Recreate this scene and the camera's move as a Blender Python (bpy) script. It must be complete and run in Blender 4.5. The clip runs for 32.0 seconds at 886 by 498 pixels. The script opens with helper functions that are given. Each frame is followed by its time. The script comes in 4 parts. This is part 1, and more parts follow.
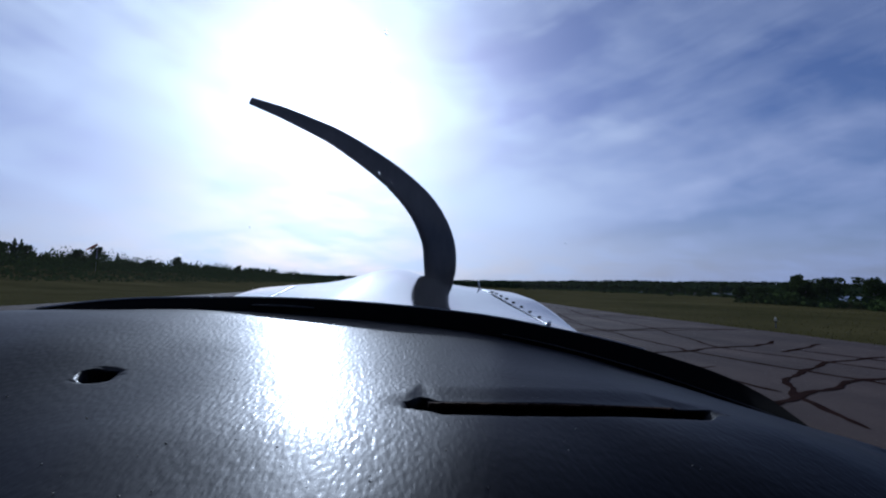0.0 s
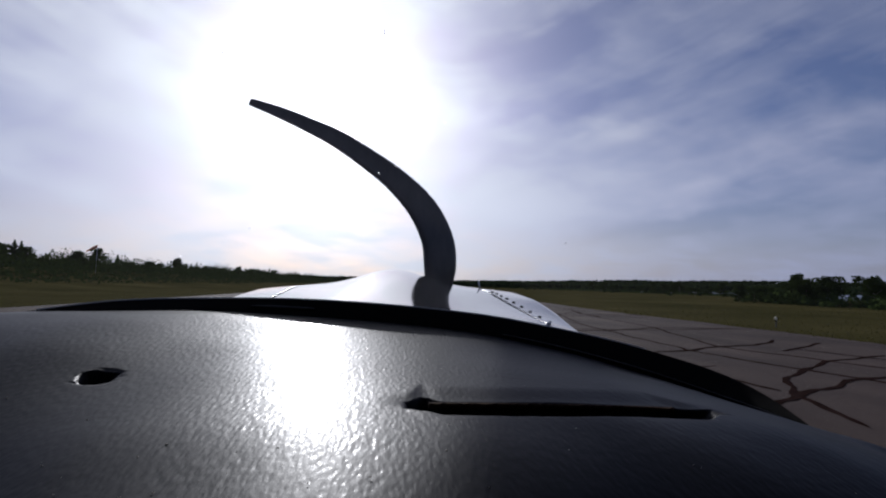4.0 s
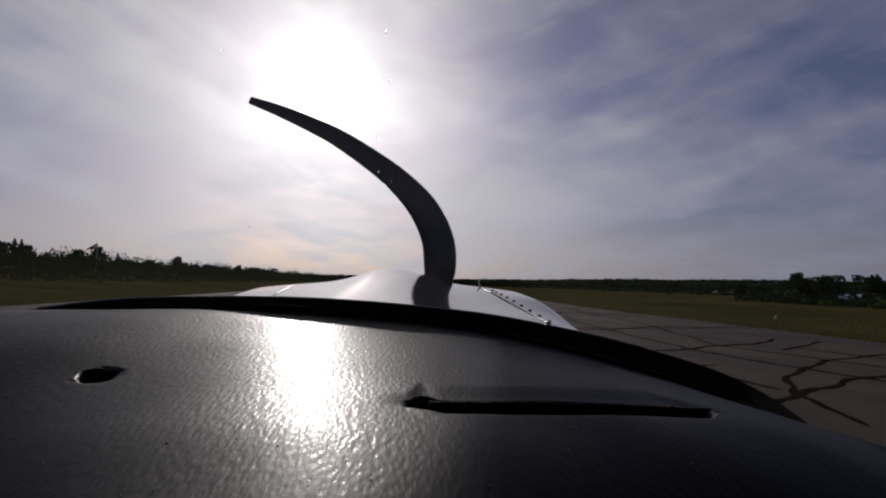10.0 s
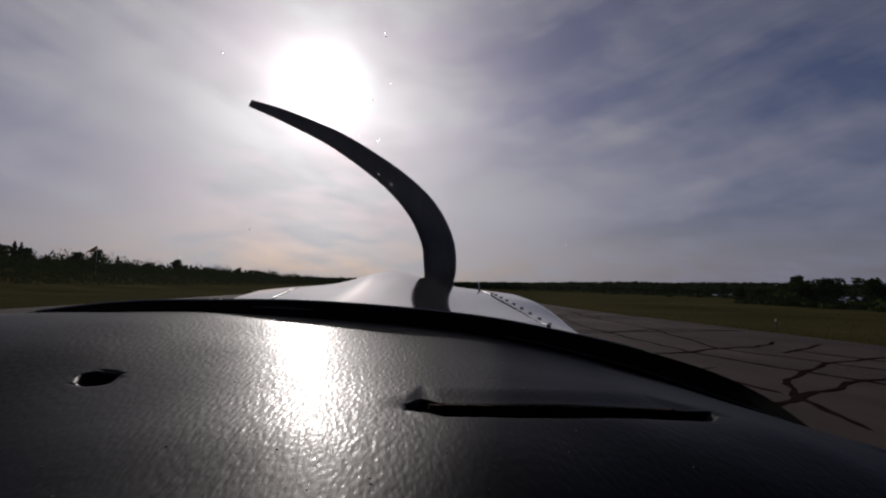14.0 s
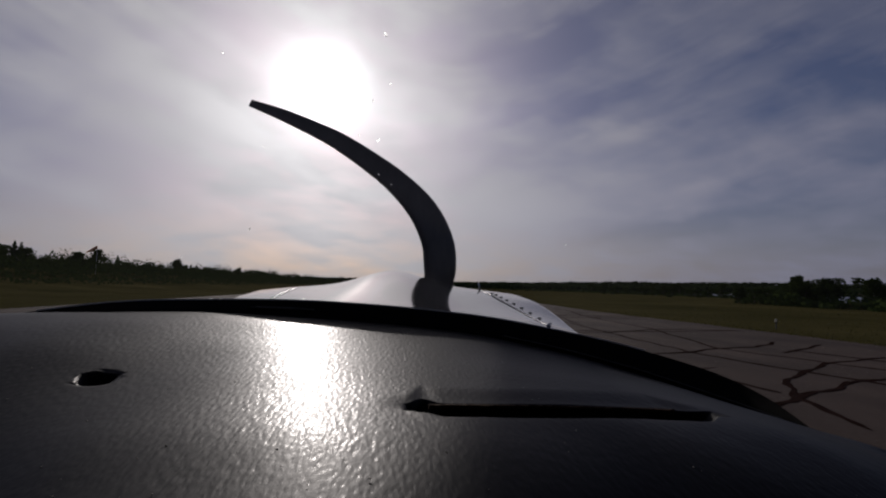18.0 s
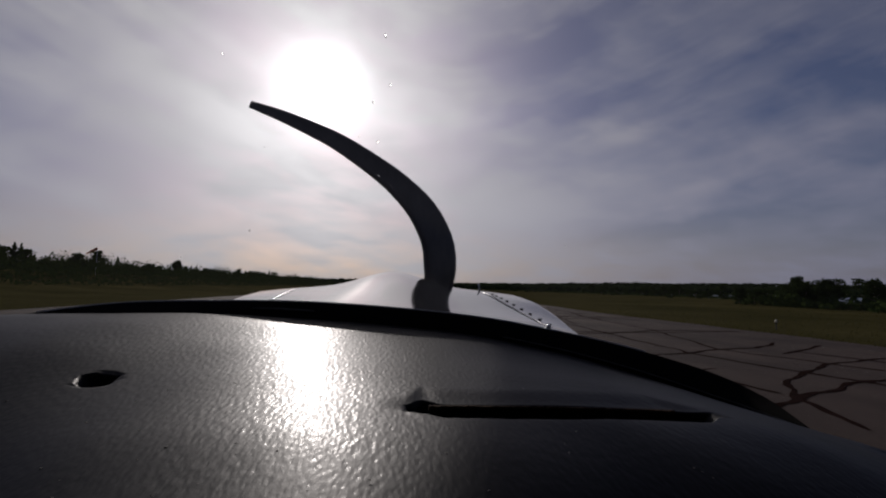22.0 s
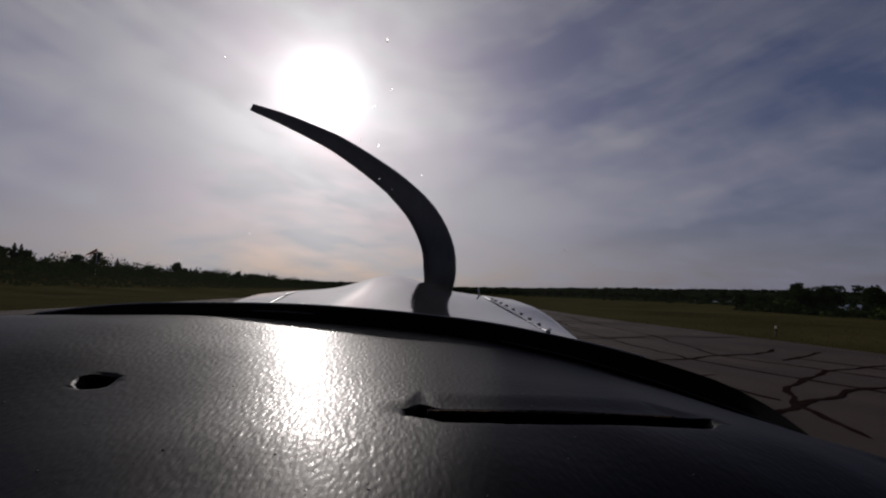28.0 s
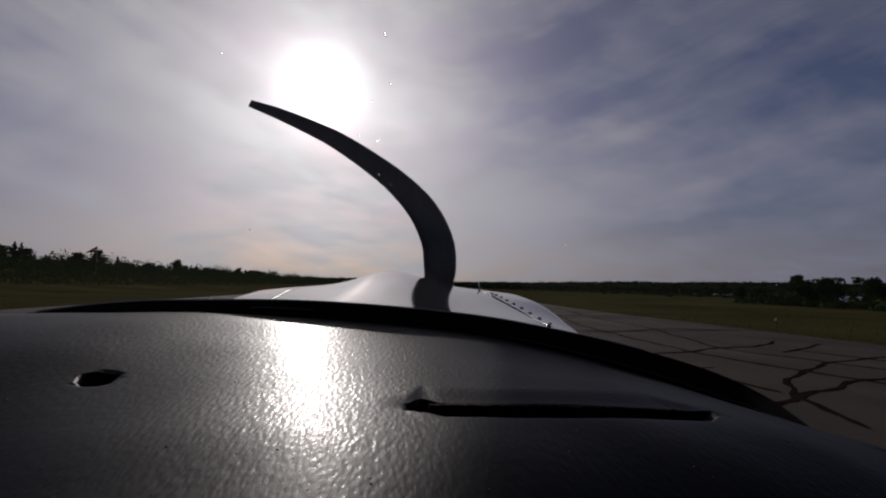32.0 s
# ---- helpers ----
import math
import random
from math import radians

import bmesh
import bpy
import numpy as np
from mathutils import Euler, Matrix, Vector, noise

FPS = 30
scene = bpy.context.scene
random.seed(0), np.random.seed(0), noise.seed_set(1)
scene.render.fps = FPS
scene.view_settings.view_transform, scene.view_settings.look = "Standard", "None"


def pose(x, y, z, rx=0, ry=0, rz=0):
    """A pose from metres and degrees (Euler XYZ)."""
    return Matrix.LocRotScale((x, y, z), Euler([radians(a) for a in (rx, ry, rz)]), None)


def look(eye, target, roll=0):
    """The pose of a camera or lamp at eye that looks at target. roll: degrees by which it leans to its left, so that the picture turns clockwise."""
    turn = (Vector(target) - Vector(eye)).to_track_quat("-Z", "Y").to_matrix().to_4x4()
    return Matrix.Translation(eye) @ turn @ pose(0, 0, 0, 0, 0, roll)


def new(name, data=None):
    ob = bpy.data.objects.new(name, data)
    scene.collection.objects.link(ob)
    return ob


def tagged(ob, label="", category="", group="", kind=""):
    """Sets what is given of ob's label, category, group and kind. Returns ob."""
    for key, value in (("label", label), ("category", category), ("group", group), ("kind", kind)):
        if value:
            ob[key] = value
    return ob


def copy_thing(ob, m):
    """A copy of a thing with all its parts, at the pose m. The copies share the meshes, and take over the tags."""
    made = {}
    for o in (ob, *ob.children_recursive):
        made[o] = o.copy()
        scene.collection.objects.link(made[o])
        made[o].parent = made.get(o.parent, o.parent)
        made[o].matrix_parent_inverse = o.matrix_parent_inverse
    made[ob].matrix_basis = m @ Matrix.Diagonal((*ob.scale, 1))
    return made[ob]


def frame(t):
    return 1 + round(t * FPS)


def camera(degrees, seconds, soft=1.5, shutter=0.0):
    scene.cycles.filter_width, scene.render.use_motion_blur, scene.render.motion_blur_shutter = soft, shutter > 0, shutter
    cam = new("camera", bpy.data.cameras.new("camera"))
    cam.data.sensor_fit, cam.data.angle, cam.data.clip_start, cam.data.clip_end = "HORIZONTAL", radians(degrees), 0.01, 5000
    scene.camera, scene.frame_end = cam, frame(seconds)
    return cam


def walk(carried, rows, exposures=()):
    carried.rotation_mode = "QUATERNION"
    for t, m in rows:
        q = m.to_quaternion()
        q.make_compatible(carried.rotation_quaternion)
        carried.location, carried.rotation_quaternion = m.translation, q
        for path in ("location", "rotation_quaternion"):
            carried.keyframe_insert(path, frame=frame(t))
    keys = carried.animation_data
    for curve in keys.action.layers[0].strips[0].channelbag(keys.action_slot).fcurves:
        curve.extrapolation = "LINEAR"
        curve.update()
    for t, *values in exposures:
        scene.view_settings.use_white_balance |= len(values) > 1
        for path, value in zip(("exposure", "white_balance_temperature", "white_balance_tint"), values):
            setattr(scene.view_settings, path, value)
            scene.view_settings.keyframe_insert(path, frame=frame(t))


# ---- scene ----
EYE = Vector((0.0, 0.0, 1.75))          # the camera, just above the glareshield
SUN_AZ, SUN_EL = -9.5, 23.2             # degrees right of the nose, degrees up
SUN_DIR = Vector((math.sin(radians(SUN_AZ)) * math.cos(radians(SUN_EL)),
                  math.cos(radians(SUN_AZ)) * math.cos(radians(SUN_EL)), math.sin(radians(SUN_EL))))
cam = camera(89.0, 32.0, soft=2.1)


def seat(pitch, roll):
    """The camera on its mount: 6.5 degrees right of the nose, with the pitch and lean of that moment."""
    return pose(*EYE, 0, 0, -6.5) @ pose(0, 0, 0, 90 + pitch, 0, 0) @ pose(0, 0, 0, 0, 0, roll)


# pitch and lean of the shaking mount, every half second, in degrees from its rest at 4.5 and 1.0
SHAKEN = {0.0: "-3 16 -9 -10 -24 -10 7 6 -3 -9 -16 -9 0 -4 0 -4", 5.5: "-10 5 -16 21 -3 16 -9 -10 7 -25 -7 -5 -19 5 -11 -5 -17 0 -17 0 -5 15 -17 10 -7 -5 -12 11 -17 36 14 -10 -2 5 19 0 -13 -6",
          16.5: "32 7 62 39 52 18 18 2 -42 -3 2 -23 16 -7 31 -2 41 24 -1 -23 -18 -23 31 -2 -56 -18 2 13 -30 18 -8 -2 -10 -8 -47 23 0 -18",
          27.5: "-20 -18 81 39 13 -7 12 -2 4 -17 35 -2 16 -2 17 -12 12 8 18 -7"}
SHAKE = []
for first, text in SHAKEN.items():
    values = [int(v) / 100 for v in text.split()]
    SHAKE += [(first + 0.5 * k, 4.5 + values[2 * k], 1.0 + values[2 * k + 1]) for k in range(len(values) // 2)]
EXPOSURES = [(0, 0.64, 4800, 9), (3, 0.68, 5450, 11), (6, 0.48, 6000, 11), (9, 0.24, 6250, 13), (11, -0.13, 6300, 14), (14, -0.24, 6300, 14), (22, -0.25, 6300, 14), (24, -0.36, 6300, 14), (32, -0.36, 6300, 14)]
walk(cam, [(t, seat(p, r)) for t, p, r in SHAKE], EXPOSURES)

# ---- sky and sun ----


def wire(tree, a, b):
    tree.links.new(a, b)


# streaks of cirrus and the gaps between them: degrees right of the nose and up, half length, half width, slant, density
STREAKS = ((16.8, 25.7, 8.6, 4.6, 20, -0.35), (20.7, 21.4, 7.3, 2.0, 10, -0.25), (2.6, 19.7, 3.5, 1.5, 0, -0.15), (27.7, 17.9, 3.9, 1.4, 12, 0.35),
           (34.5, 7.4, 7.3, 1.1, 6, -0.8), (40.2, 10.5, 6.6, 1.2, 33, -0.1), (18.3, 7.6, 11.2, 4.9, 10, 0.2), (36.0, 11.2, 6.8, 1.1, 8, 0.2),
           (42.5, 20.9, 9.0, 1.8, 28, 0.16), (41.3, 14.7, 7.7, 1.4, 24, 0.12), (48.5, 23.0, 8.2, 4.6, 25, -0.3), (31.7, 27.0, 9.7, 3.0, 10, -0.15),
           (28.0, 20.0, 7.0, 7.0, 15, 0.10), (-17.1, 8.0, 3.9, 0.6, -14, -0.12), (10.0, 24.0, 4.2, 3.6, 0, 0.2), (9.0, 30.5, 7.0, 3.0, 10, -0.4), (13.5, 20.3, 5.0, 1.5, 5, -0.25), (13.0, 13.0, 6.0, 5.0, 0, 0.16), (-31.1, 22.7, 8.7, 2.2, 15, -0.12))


def build_sky():
    world = bpy.data.worlds.new("hazy_sky")
    world.use_nodes = True
    scene.world = world
    t = world.node_tree
    t.nodes.clear()
    out, bg = t.nodes.new("ShaderNodeOutputWorld"), t.nodes.new("ShaderNodeBackground")
    sky = t.nodes.new("ShaderNodeTexSky")
    sky.sky_type, sky.sun_disc = "NISHITA", False
    sky.sun_elevation, sky.sun_rotation = radians(SUN_EL), radians(SUN_AZ) % (2 * math.pi)
    sky.dust_density, sky.ozone_density = 1.5, 2.0
    coord = t.nodes.new("ShaderNodeTexCoord")

    def math_node(op, a, b=None, c=None, clamp=False):
        n = t.nodes.new("ShaderNodeMath")
        n.operation, n.use_clamp = op, clamp
        for i, v in enumerate((a, b, c)):
            if v is None:
                continue
            if isinstance(v, (int, float)):
                n.inputs[i].default_value = v
            else:
                wire(t, v, n.inputs[i])
        return n.outputs[0]

    def vec(op, a, b):
        n = t.nodes.new("ShaderNodeVectorMath")
        n.operation = op
        for i, v in enumerate((a, b)):
            if isinstance(v, (tuple, Vector)):
                n.inputs[i].default_value = tuple(v)
            else:
                wire(t, v, n.inputs[i])
        return n

    def mix(fac, a, b, kind="MIX"):
        n = t.nodes.new("ShaderNodeMix")
        n.data_type, n.blend_type = "RGBA", kind
        for s, v in ((n.inputs[0], fac), (n.inputs[6], a), (n.inputs[7], b)):
            if isinstance(v, (int, float)):
                s.default_value = v
            elif isinstance(v, tuple):
                s.default_value = (*v, 1)
            else:
                wire(t, v, s)
        return n.outputs[2]

    d = vec("NORMALIZE", coord.outputs["Generated"], (0, 0, 0)).outputs[0]
    xyz = t.nodes.new("ShaderNodeSeparateXYZ")
    wire(t, d, xyz.inputs[0])
    up = math_node("MAXIMUM", xyz.outputs[2], 0.0)
    over = math_node("ADD", up, 0.27)
    flat = t.nodes.new("ShaderNodeCombineXYZ")
    wire(t, math_node("DIVIDE", xyz.outputs[0], over), flat.inputs[0])
    wire(t, math_node("DIVIDE", xyz.outputs[1], over), flat.inputs[1])

    bend = math_node("SUBTRACT", xyz.outputs[0], 0.10)
    bend = math_node("SQRT", math_node("MULTIPLY_ADD", bend, bend, 0.02))
    fan = t.nodes.new("ShaderNodeCombineXYZ")            # lines that rise gently to either side
    wire(t, xyz.outputs[0], fan.inputs[0])
    wire(t, math_node("MULTIPLY_ADD", bend, -0.36, xyz.outputs[2]), fan.inputs[1])

    def clouds(scale, stretch, turn, detail, low, high, seed, where=flat):
        m = t.nodes.new("ShaderNodeMapping")
        m.inputs["Rotation"].default_value = (0, 0, radians(turn))
        m.inputs["Scale"].default_value = (scale, scale * stretch, 1)
        m.inputs["Location"].default_value = (seed, seed * 0.7, 0)
        wire(t, where.outputs[0], m.inputs[0])
        n = t.nodes.new("ShaderNodeTexNoise")
        n.inputs["Scale"].default_value, n.inputs["Detail"].default_value = 1.0, detail
        n.inputs["Roughness"].default_value, n.inputs["Distortion"].default_value = 0.55, 0.35
        wire(t, m.outputs[0], n.inputs["Vector"])
        r = t.nodes.new("ShaderNodeMapRange")
        r.interpolation_type = "SMOOTHSTEP"
        wire(t, n.outputs["Fac"], r.inputs["Value"])
        r.inputs["From Min"].default_value, r.inputs["From Max"].default_value = low, high
        return r.outputs[0]

    broad = clouds(0.95, 1.2, 25, 5, 0.38, 0.68, 3.1)
    fine = clouds(2.2, 1.4, -35, 5, 0.38, 0.70, 8.4)
    toward = math_node("MAXIMUM", vec("DOT_PRODUCT", d, SUN_DIR).outputs["Value"], 0.0)
    wisp = clouds(5.0, 1.6, 15, 5, 0.40, 0.74, 5.7)
    cover = math_node("MULTIPLY_ADD", fine, 0.36, math_node("MULTIPLY_ADD", broad, 0.20, 0.08))
    cover = math_node("MULTIPLY_ADD", wisp, 0.17, cover)
    fibre = clouds(2.1, 4.6, 0, 7, 0.36, 0.66, 2.3, fan)    # long threads drawn out along the wind
    thread = clouds(5.0, 6.0, 0, 6, 0.36, 0.68, 6.9, fan)
    cover = math_node("ADD", cover, math_node("MULTIPLY_ADD", fibre, 0.26, -0.12))
    cover = math_node("ADD", cover, math_node("MULTIPLY_ADD", thread, 0.12, -0.04))
    rag = t.nodes.new("ShaderNodeTexNoise")
    rag.inputs["Scale"].default_value, rag.inputs["Detail"].default_value, rag.inputs["Roughness"].default_value = 5.0, 5, 0.55
    wire(t, d, rag.inputs["Vector"])
    shove = vec("SCALE", vec("SUBTRACT", rag.outputs["Color"], (0.5, 0.5, 0.5)).outputs[0], (0, 0, 0))
    shove.inputs["Scale"].default_value = 0.10
    ragged = vec("ADD", d, shove.outputs[0]).outputs[0]
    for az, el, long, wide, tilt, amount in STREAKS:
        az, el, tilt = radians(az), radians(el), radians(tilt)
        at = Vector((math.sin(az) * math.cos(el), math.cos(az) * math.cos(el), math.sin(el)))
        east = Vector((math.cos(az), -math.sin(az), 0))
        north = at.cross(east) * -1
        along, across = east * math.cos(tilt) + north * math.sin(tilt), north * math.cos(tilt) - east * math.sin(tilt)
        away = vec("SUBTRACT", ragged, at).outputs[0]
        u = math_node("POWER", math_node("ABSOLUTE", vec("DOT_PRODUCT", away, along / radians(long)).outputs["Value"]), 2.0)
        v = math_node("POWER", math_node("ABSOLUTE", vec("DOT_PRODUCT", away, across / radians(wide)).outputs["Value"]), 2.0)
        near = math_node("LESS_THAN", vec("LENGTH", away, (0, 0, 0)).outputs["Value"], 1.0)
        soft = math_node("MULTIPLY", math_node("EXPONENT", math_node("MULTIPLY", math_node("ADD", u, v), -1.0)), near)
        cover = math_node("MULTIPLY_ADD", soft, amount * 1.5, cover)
    patches = t.nodes.new("ShaderNodeTexNoise")
    patches.inputs["Scale"].default_value, patches.inputs["Detail"].default_value, patches.inputs["Roughness"].default_value = 4.2, 4, 0.5
    wire(t, vec("MULTIPLY", ragged, (1.0, 1.0, 1.7)).outputs[0], patches.inputs["Vector"])
    spread = t.nodes.new("ShaderNodeMapRange")
    spread.interpolation_type = "SMOOTHSTEP"
    wire(t, patches.outputs["Fac"], spread.inputs["Value"])
    spread.inputs["From Min"].default_value, spread.inputs["From Max"].default_value = 0.36, 0.62
    uneven = math_node("MULTIPLY_ADD", fibre, 0.5, math_node("MULTIPLY", spread.outputs[0], 0.5))
    veil = math_node("MULTIPLY", math_node("MULTIPLY", math_node("POWER", toward, 7.0), math_node("MULTIPLY_ADD", uneven, 0.75, 0.18)), 1.0)     # the haze is thickest round the sun
    cover = math_node("ADD", cover, veil, clamp=True)
    lit = math_node("MULTIPLY_ADD", math_node("POWER", toward, 4.0), 0.32, 0.242)
    lit = math_node("MULTIPLY", lit, math_node("MULTIPLY_ADD", up, -0.66, 1.0))       # thinner overhead
    tint = mix(math_node("POWER", toward, 3.0), (0.91, 0.93, 1.24), (1.03, 0.995, 1.01))
    cloud = vec("SCALE", tint, (0, 0, 0))
    wire(t, lit, cloud.inputs["Scale"])
    blue = vec("SCALE", sky.outputs[0], (0, 0, 0))
    blue.inputs["Scale"].default_value = 0.030
    blue = vec("MULTIPLY", blue.outputs[0], (1.10, 1.0, 1.22))
    air = mix(cover, blue.outputs[0], cloud.outputs[0])
    haze = math_node("POWER", math_node("SUBTRACT", 1.0, up, clamp=True), 10.0)
    low = vec("SCALE", mix(math_node("POWER", toward, 4.0), (0.52, 0.55, 0.74), (1.12, 1.05, 0.90)), (0, 0, 0))
    low.inputs["Scale"].default_value = 0.36
    air = mix(math_node("MULTIPLY", haze, 0.72), air, low.outputs[0])

    def glow(power, level, colour):
        g = vec("SCALE", colour, (0, 0, 0))
        strength = math_node("MULTIPLY", math_node("POWER", toward, power), level)
        if power < 100:                  # the wide glow lies on uneven cirrus
            strength = math_node("MULTIPLY", strength, math_node("MULTIPLY_ADD", uneven, 0.8, 0.62))
        wire(t, strength, g.inputs["Scale"])
        return g.outputs[0]

    for power, level, colour in ((900, 2.4, (1.0, 0.98, 0.95)), (300, 0.75, (1.0, 0.98, 0.96)), (48, 0.42, (1.0, 0.98, 0.94)), (13, 0.22, (1.0, 0.98, 0.91))):
        air = mix(1.0, air, glow(power, level, colour), "ADD")
    wire(t, air, bg.inputs["Color"])
    bg.inputs["Strength"].default_value = 1.0
    wire(t, bg.outputs[0], out.inputs[0])


build_sky()
lamp = bpy.data.lights.new("sun", "SUN")
lamp.energy, lamp.angle, lamp.color = 2.1, radians(1.2), (1.0, 0.93, 0.84)
sun = new("sun", lamp)
sun.matrix_world = look(SUN_DIR * 100, (0, 0, 0))

# ---- materials ----


def material(name, low, high, rough=0.6, scale=4.0, fine=60.0, bump=0.15, depth=0.01, metal=0.0, coat=0.0, spread=0.0, stretch=(1, 1, 1), rough_var=0.1, shine=0.5):
    """Two colours mixed by noise at two scales, with relief and uneven gloss; spread varies single pieces."""
    m = bpy.data.materials.new(name)
    m.use_nodes = True
    t = m.node_tree
    b = t.nodes["Principled BSDF"]
    tex, mp = t.nodes.new("ShaderNodeTexCoord"), t.nodes.new("ShaderNodeMapping")
    mp.inputs["Scale"].default_value = stretch
    wire(t, tex.outputs["Object"], mp.inputs[0])
    n1, n2 = t.nodes.new("ShaderNodeTexNoise"), t.nodes.new("ShaderNodeTexNoise")
    for n, s, dt in ((n1, scale, 5), (n2, fine, 3)):
        n.inputs["Scale"].default_value, n.inputs["Detail"].default_value = s, dt
        wire(t, mp.outputs[0], n.inputs["Vector"])
    add = t.nodes.new("ShaderNodeMath")
    add.operation = "MULTIPLY_ADD"
    wire(t, n2.outputs["Fac"], add.inputs[0])
    add.inputs[1].default_value = 0.5
    half = t.nodes.new("ShaderNodeMath")
    half.operation = "MULTIPLY_ADD"
    wire(t, n1.outputs["Fac"], half.inputs[0])
    half.inputs[1].default_value, half.inputs[2].default_value = 1.6, -0.55
    wire(t, half.outputs[0], add.inputs[2])
    fac = add.outputs[0]
    if spread:
        info = t.nodes.new("ShaderNodeObjectInfo")
        more = t.nodes.new("ShaderNodeMath")
        more.operation = "MULTIPLY_ADD"
        wire(t, info.outputs["Random"], more.inputs[0])
        more.inputs[1].default_value = spread
        wire(t, fac, more.inputs[2])
        fac = more.outputs[0]
    mixer = t.nodes.new("ShaderNodeMix")
    mixer.data_type = "RGBA"
    mixer.inputs[6].default_value, mixer.inputs[7].default_value = (*low, 1), (*high, 1)
    wire(t, fac, mixer.inputs[0])
    wire(t, mixer.outputs[2], b.inputs["Base Color"])
    rr = t.nodes.new("ShaderNodeMath")
    rr.operation = "MULTIPLY_ADD"
    wire(t, n1.outputs["Fac"], rr.inputs[0])
    rr.inputs[1].default_value, rr.inputs[2].default_value = rough_var, rough - rough_var / 2
    wire(t, rr.outputs[0], b.inputs["Roughness"])
    b.inputs["Metallic"].default_value, b.inputs["Coat Weight"].default_value = metal, coat
    b.inputs["Coat Roughness"].default_value, b.inputs["Specular IOR Level"].default_value = 0.04, shine
    if bump:
        bp = t.nodes.new("ShaderNodeBump")
        bp.inputs["Strength"].default_value, bp.inputs["Distance"].default_value = bump, depth
        wire(t, n2.outputs["Fac"], bp.inputs["Height"])
        wire(t, bp.outputs[0], b.inputs["Normal"])
    return m


def grain_material():
    """Black vinyl with a pebbled grain, as on old instrument panel covers."""
    m = material("black_grained_vinyl", (0.003, 0.0033, 0.0042), (0.007, 0.0073, 0.009), 0.46, 9, 300, 0.0, rough_var=0.05, shine=0.07)
    t = m.node_tree
    b = t.nodes["Principled BSDF"]
    tex = t.nodes.new("ShaderNodeTexCoord")
    v, n, w = t.nodes.new("ShaderNodeTexVoronoi"), t.nodes.new("ShaderNodeTexNoise"), t.nodes.new("ShaderNodeTexNoise")
    v.feature, v.inputs["Scale"].default_value = "SMOOTH_F1", 310
    n.inputs["Scale"].default_value, n.inputs["Detail"].default_value = 245, 3
    w.inputs["Scale"].default_value, w.inputs["Detail"].default_value = 14, 2
    drawn = t.nodes.new("ShaderNodeMapping")        # the grain is drawn out from the seats to the screen
    drawn.inputs["Scale"].default_value = (1.0, 0.42, 1.0)
    wire(t, tex.outputs["Object"], drawn.inputs[0])
    for node in (v, n, w):
        wire(t, drawn.outputs[0], node.inputs["Vector"])
    s = t.nodes.new("ShaderNodeMath")
    s.operation = "MULTIPLY_ADD"
    wire(t, v.outputs["Distance"], s.inputs[0])
    s.inputs[1].default_value = 0.8
    wire(t, n.outputs["Fac"], s.inputs[2])
    b1, b2 = t.nodes.new("ShaderNodeBump"), t.nodes.new("ShaderNodeBump")
    b1.inputs["Strength"].default_value, b1.inputs["Distance"].default_value = 0.26, 0.0010
    b3 = t.nodes.new("ShaderNodeBump")   # the worn tops of the grain shine
    b3.inputs["Strength"].default_value, b3.inputs["Distance"].default_value = 0.50, 0.0010
    wire(t, s.outputs[0], b3.inputs["Height"])
    wire(t, b2.outputs[0], b3.inputs["Normal"])
    b2.inputs["Strength"].default_value, b2.inputs["Distance"].default_value = 0.12, 0.004
    wire(t, s.outputs[0], b1.inputs["Height"])
    wire(t, w.outputs["Fac"], b2.inputs["Height"])
    wire(t, b2.outputs[0], b1.inputs["Normal"])
    wire(t, b1.outputs[0], b.inputs["Normal"])
    wire(t, b3.outputs[0], b.inputs["Coat Normal"])
    b.inputs["Coat Weight"].default_value, b.inputs["Coat Roughness"].default_value = 0.055, 0.19
    b.inputs["Specular Tint"].default_value = (1.0, 0.955, 0.94, 1)
    return m


def glass_material():
    """Scuffed clear acrylic: nearly all light passes, a little is mirrored or scattered by dust."""
    m = bpy.data.materials.new("clear_scuffed_acrylic")
    m.use_nodes = True
    t = m.node_tree
    t.nodes.clear()
    out = t.nodes.new("ShaderNodeOutputMaterial")
    clear, gloss, dust = (t.nodes.new("ShaderNodeBsdf" + k) for k in ("Transparent", "Glossy", "Translucent"))
    clear.inputs[0].default_value = (0.985, 0.99, 0.985, 1)
    gloss.inputs["Roughness"].default_value = 0.03
    dust.inputs[0].default_value = (0.8, 0.78, 0.75, 1)
    a, b = t.nodes.new("ShaderNodeMixShader"), t.nodes.new("ShaderNodeMixShader")
    a.inputs[0].default_value, b.inputs[0].default_value = 0.012, 0.006
    wire(t, clear.outputs[0], a.inputs[1])
    wire(t, gloss.outputs[0], a.inputs[2])
    wire(t, a.outputs[0], b.inputs[1])
    wire(t, dust.outputs[0], b.inputs[2])
    wire(t, b.outputs[0], out.inputs[0])
    return m


VINYL = grain_material()
ACRYLIC = glass_material()
RUBBER = material("black_rubber", (0.003, 0.003, 0.003), (0.007, 0.0065, 0.006), 0.9, 12, 200, 0.2, 0.001, shine=0.05)
PAINT = material("glossy_grey_paint", (0.20, 0.188, 0.18), (0.24, 0.228, 0.22), 0.07, 3, 16, 0.02, 0.002, metal=0.9, rough_var=0.03)
HULL = material("off_white_paint", (0.60, 0.60, 0.60), (0.70, 0.70, 0.69), 0.4, 2, 60, 0.03, 0.002, coat=0.3)
STEEL = material("dull_steel", (0.30, 0.30, 0.31), (0.45, 0.45, 0.46), 0.38, 20, 200, 0.05, 0.001, metal=0.9)
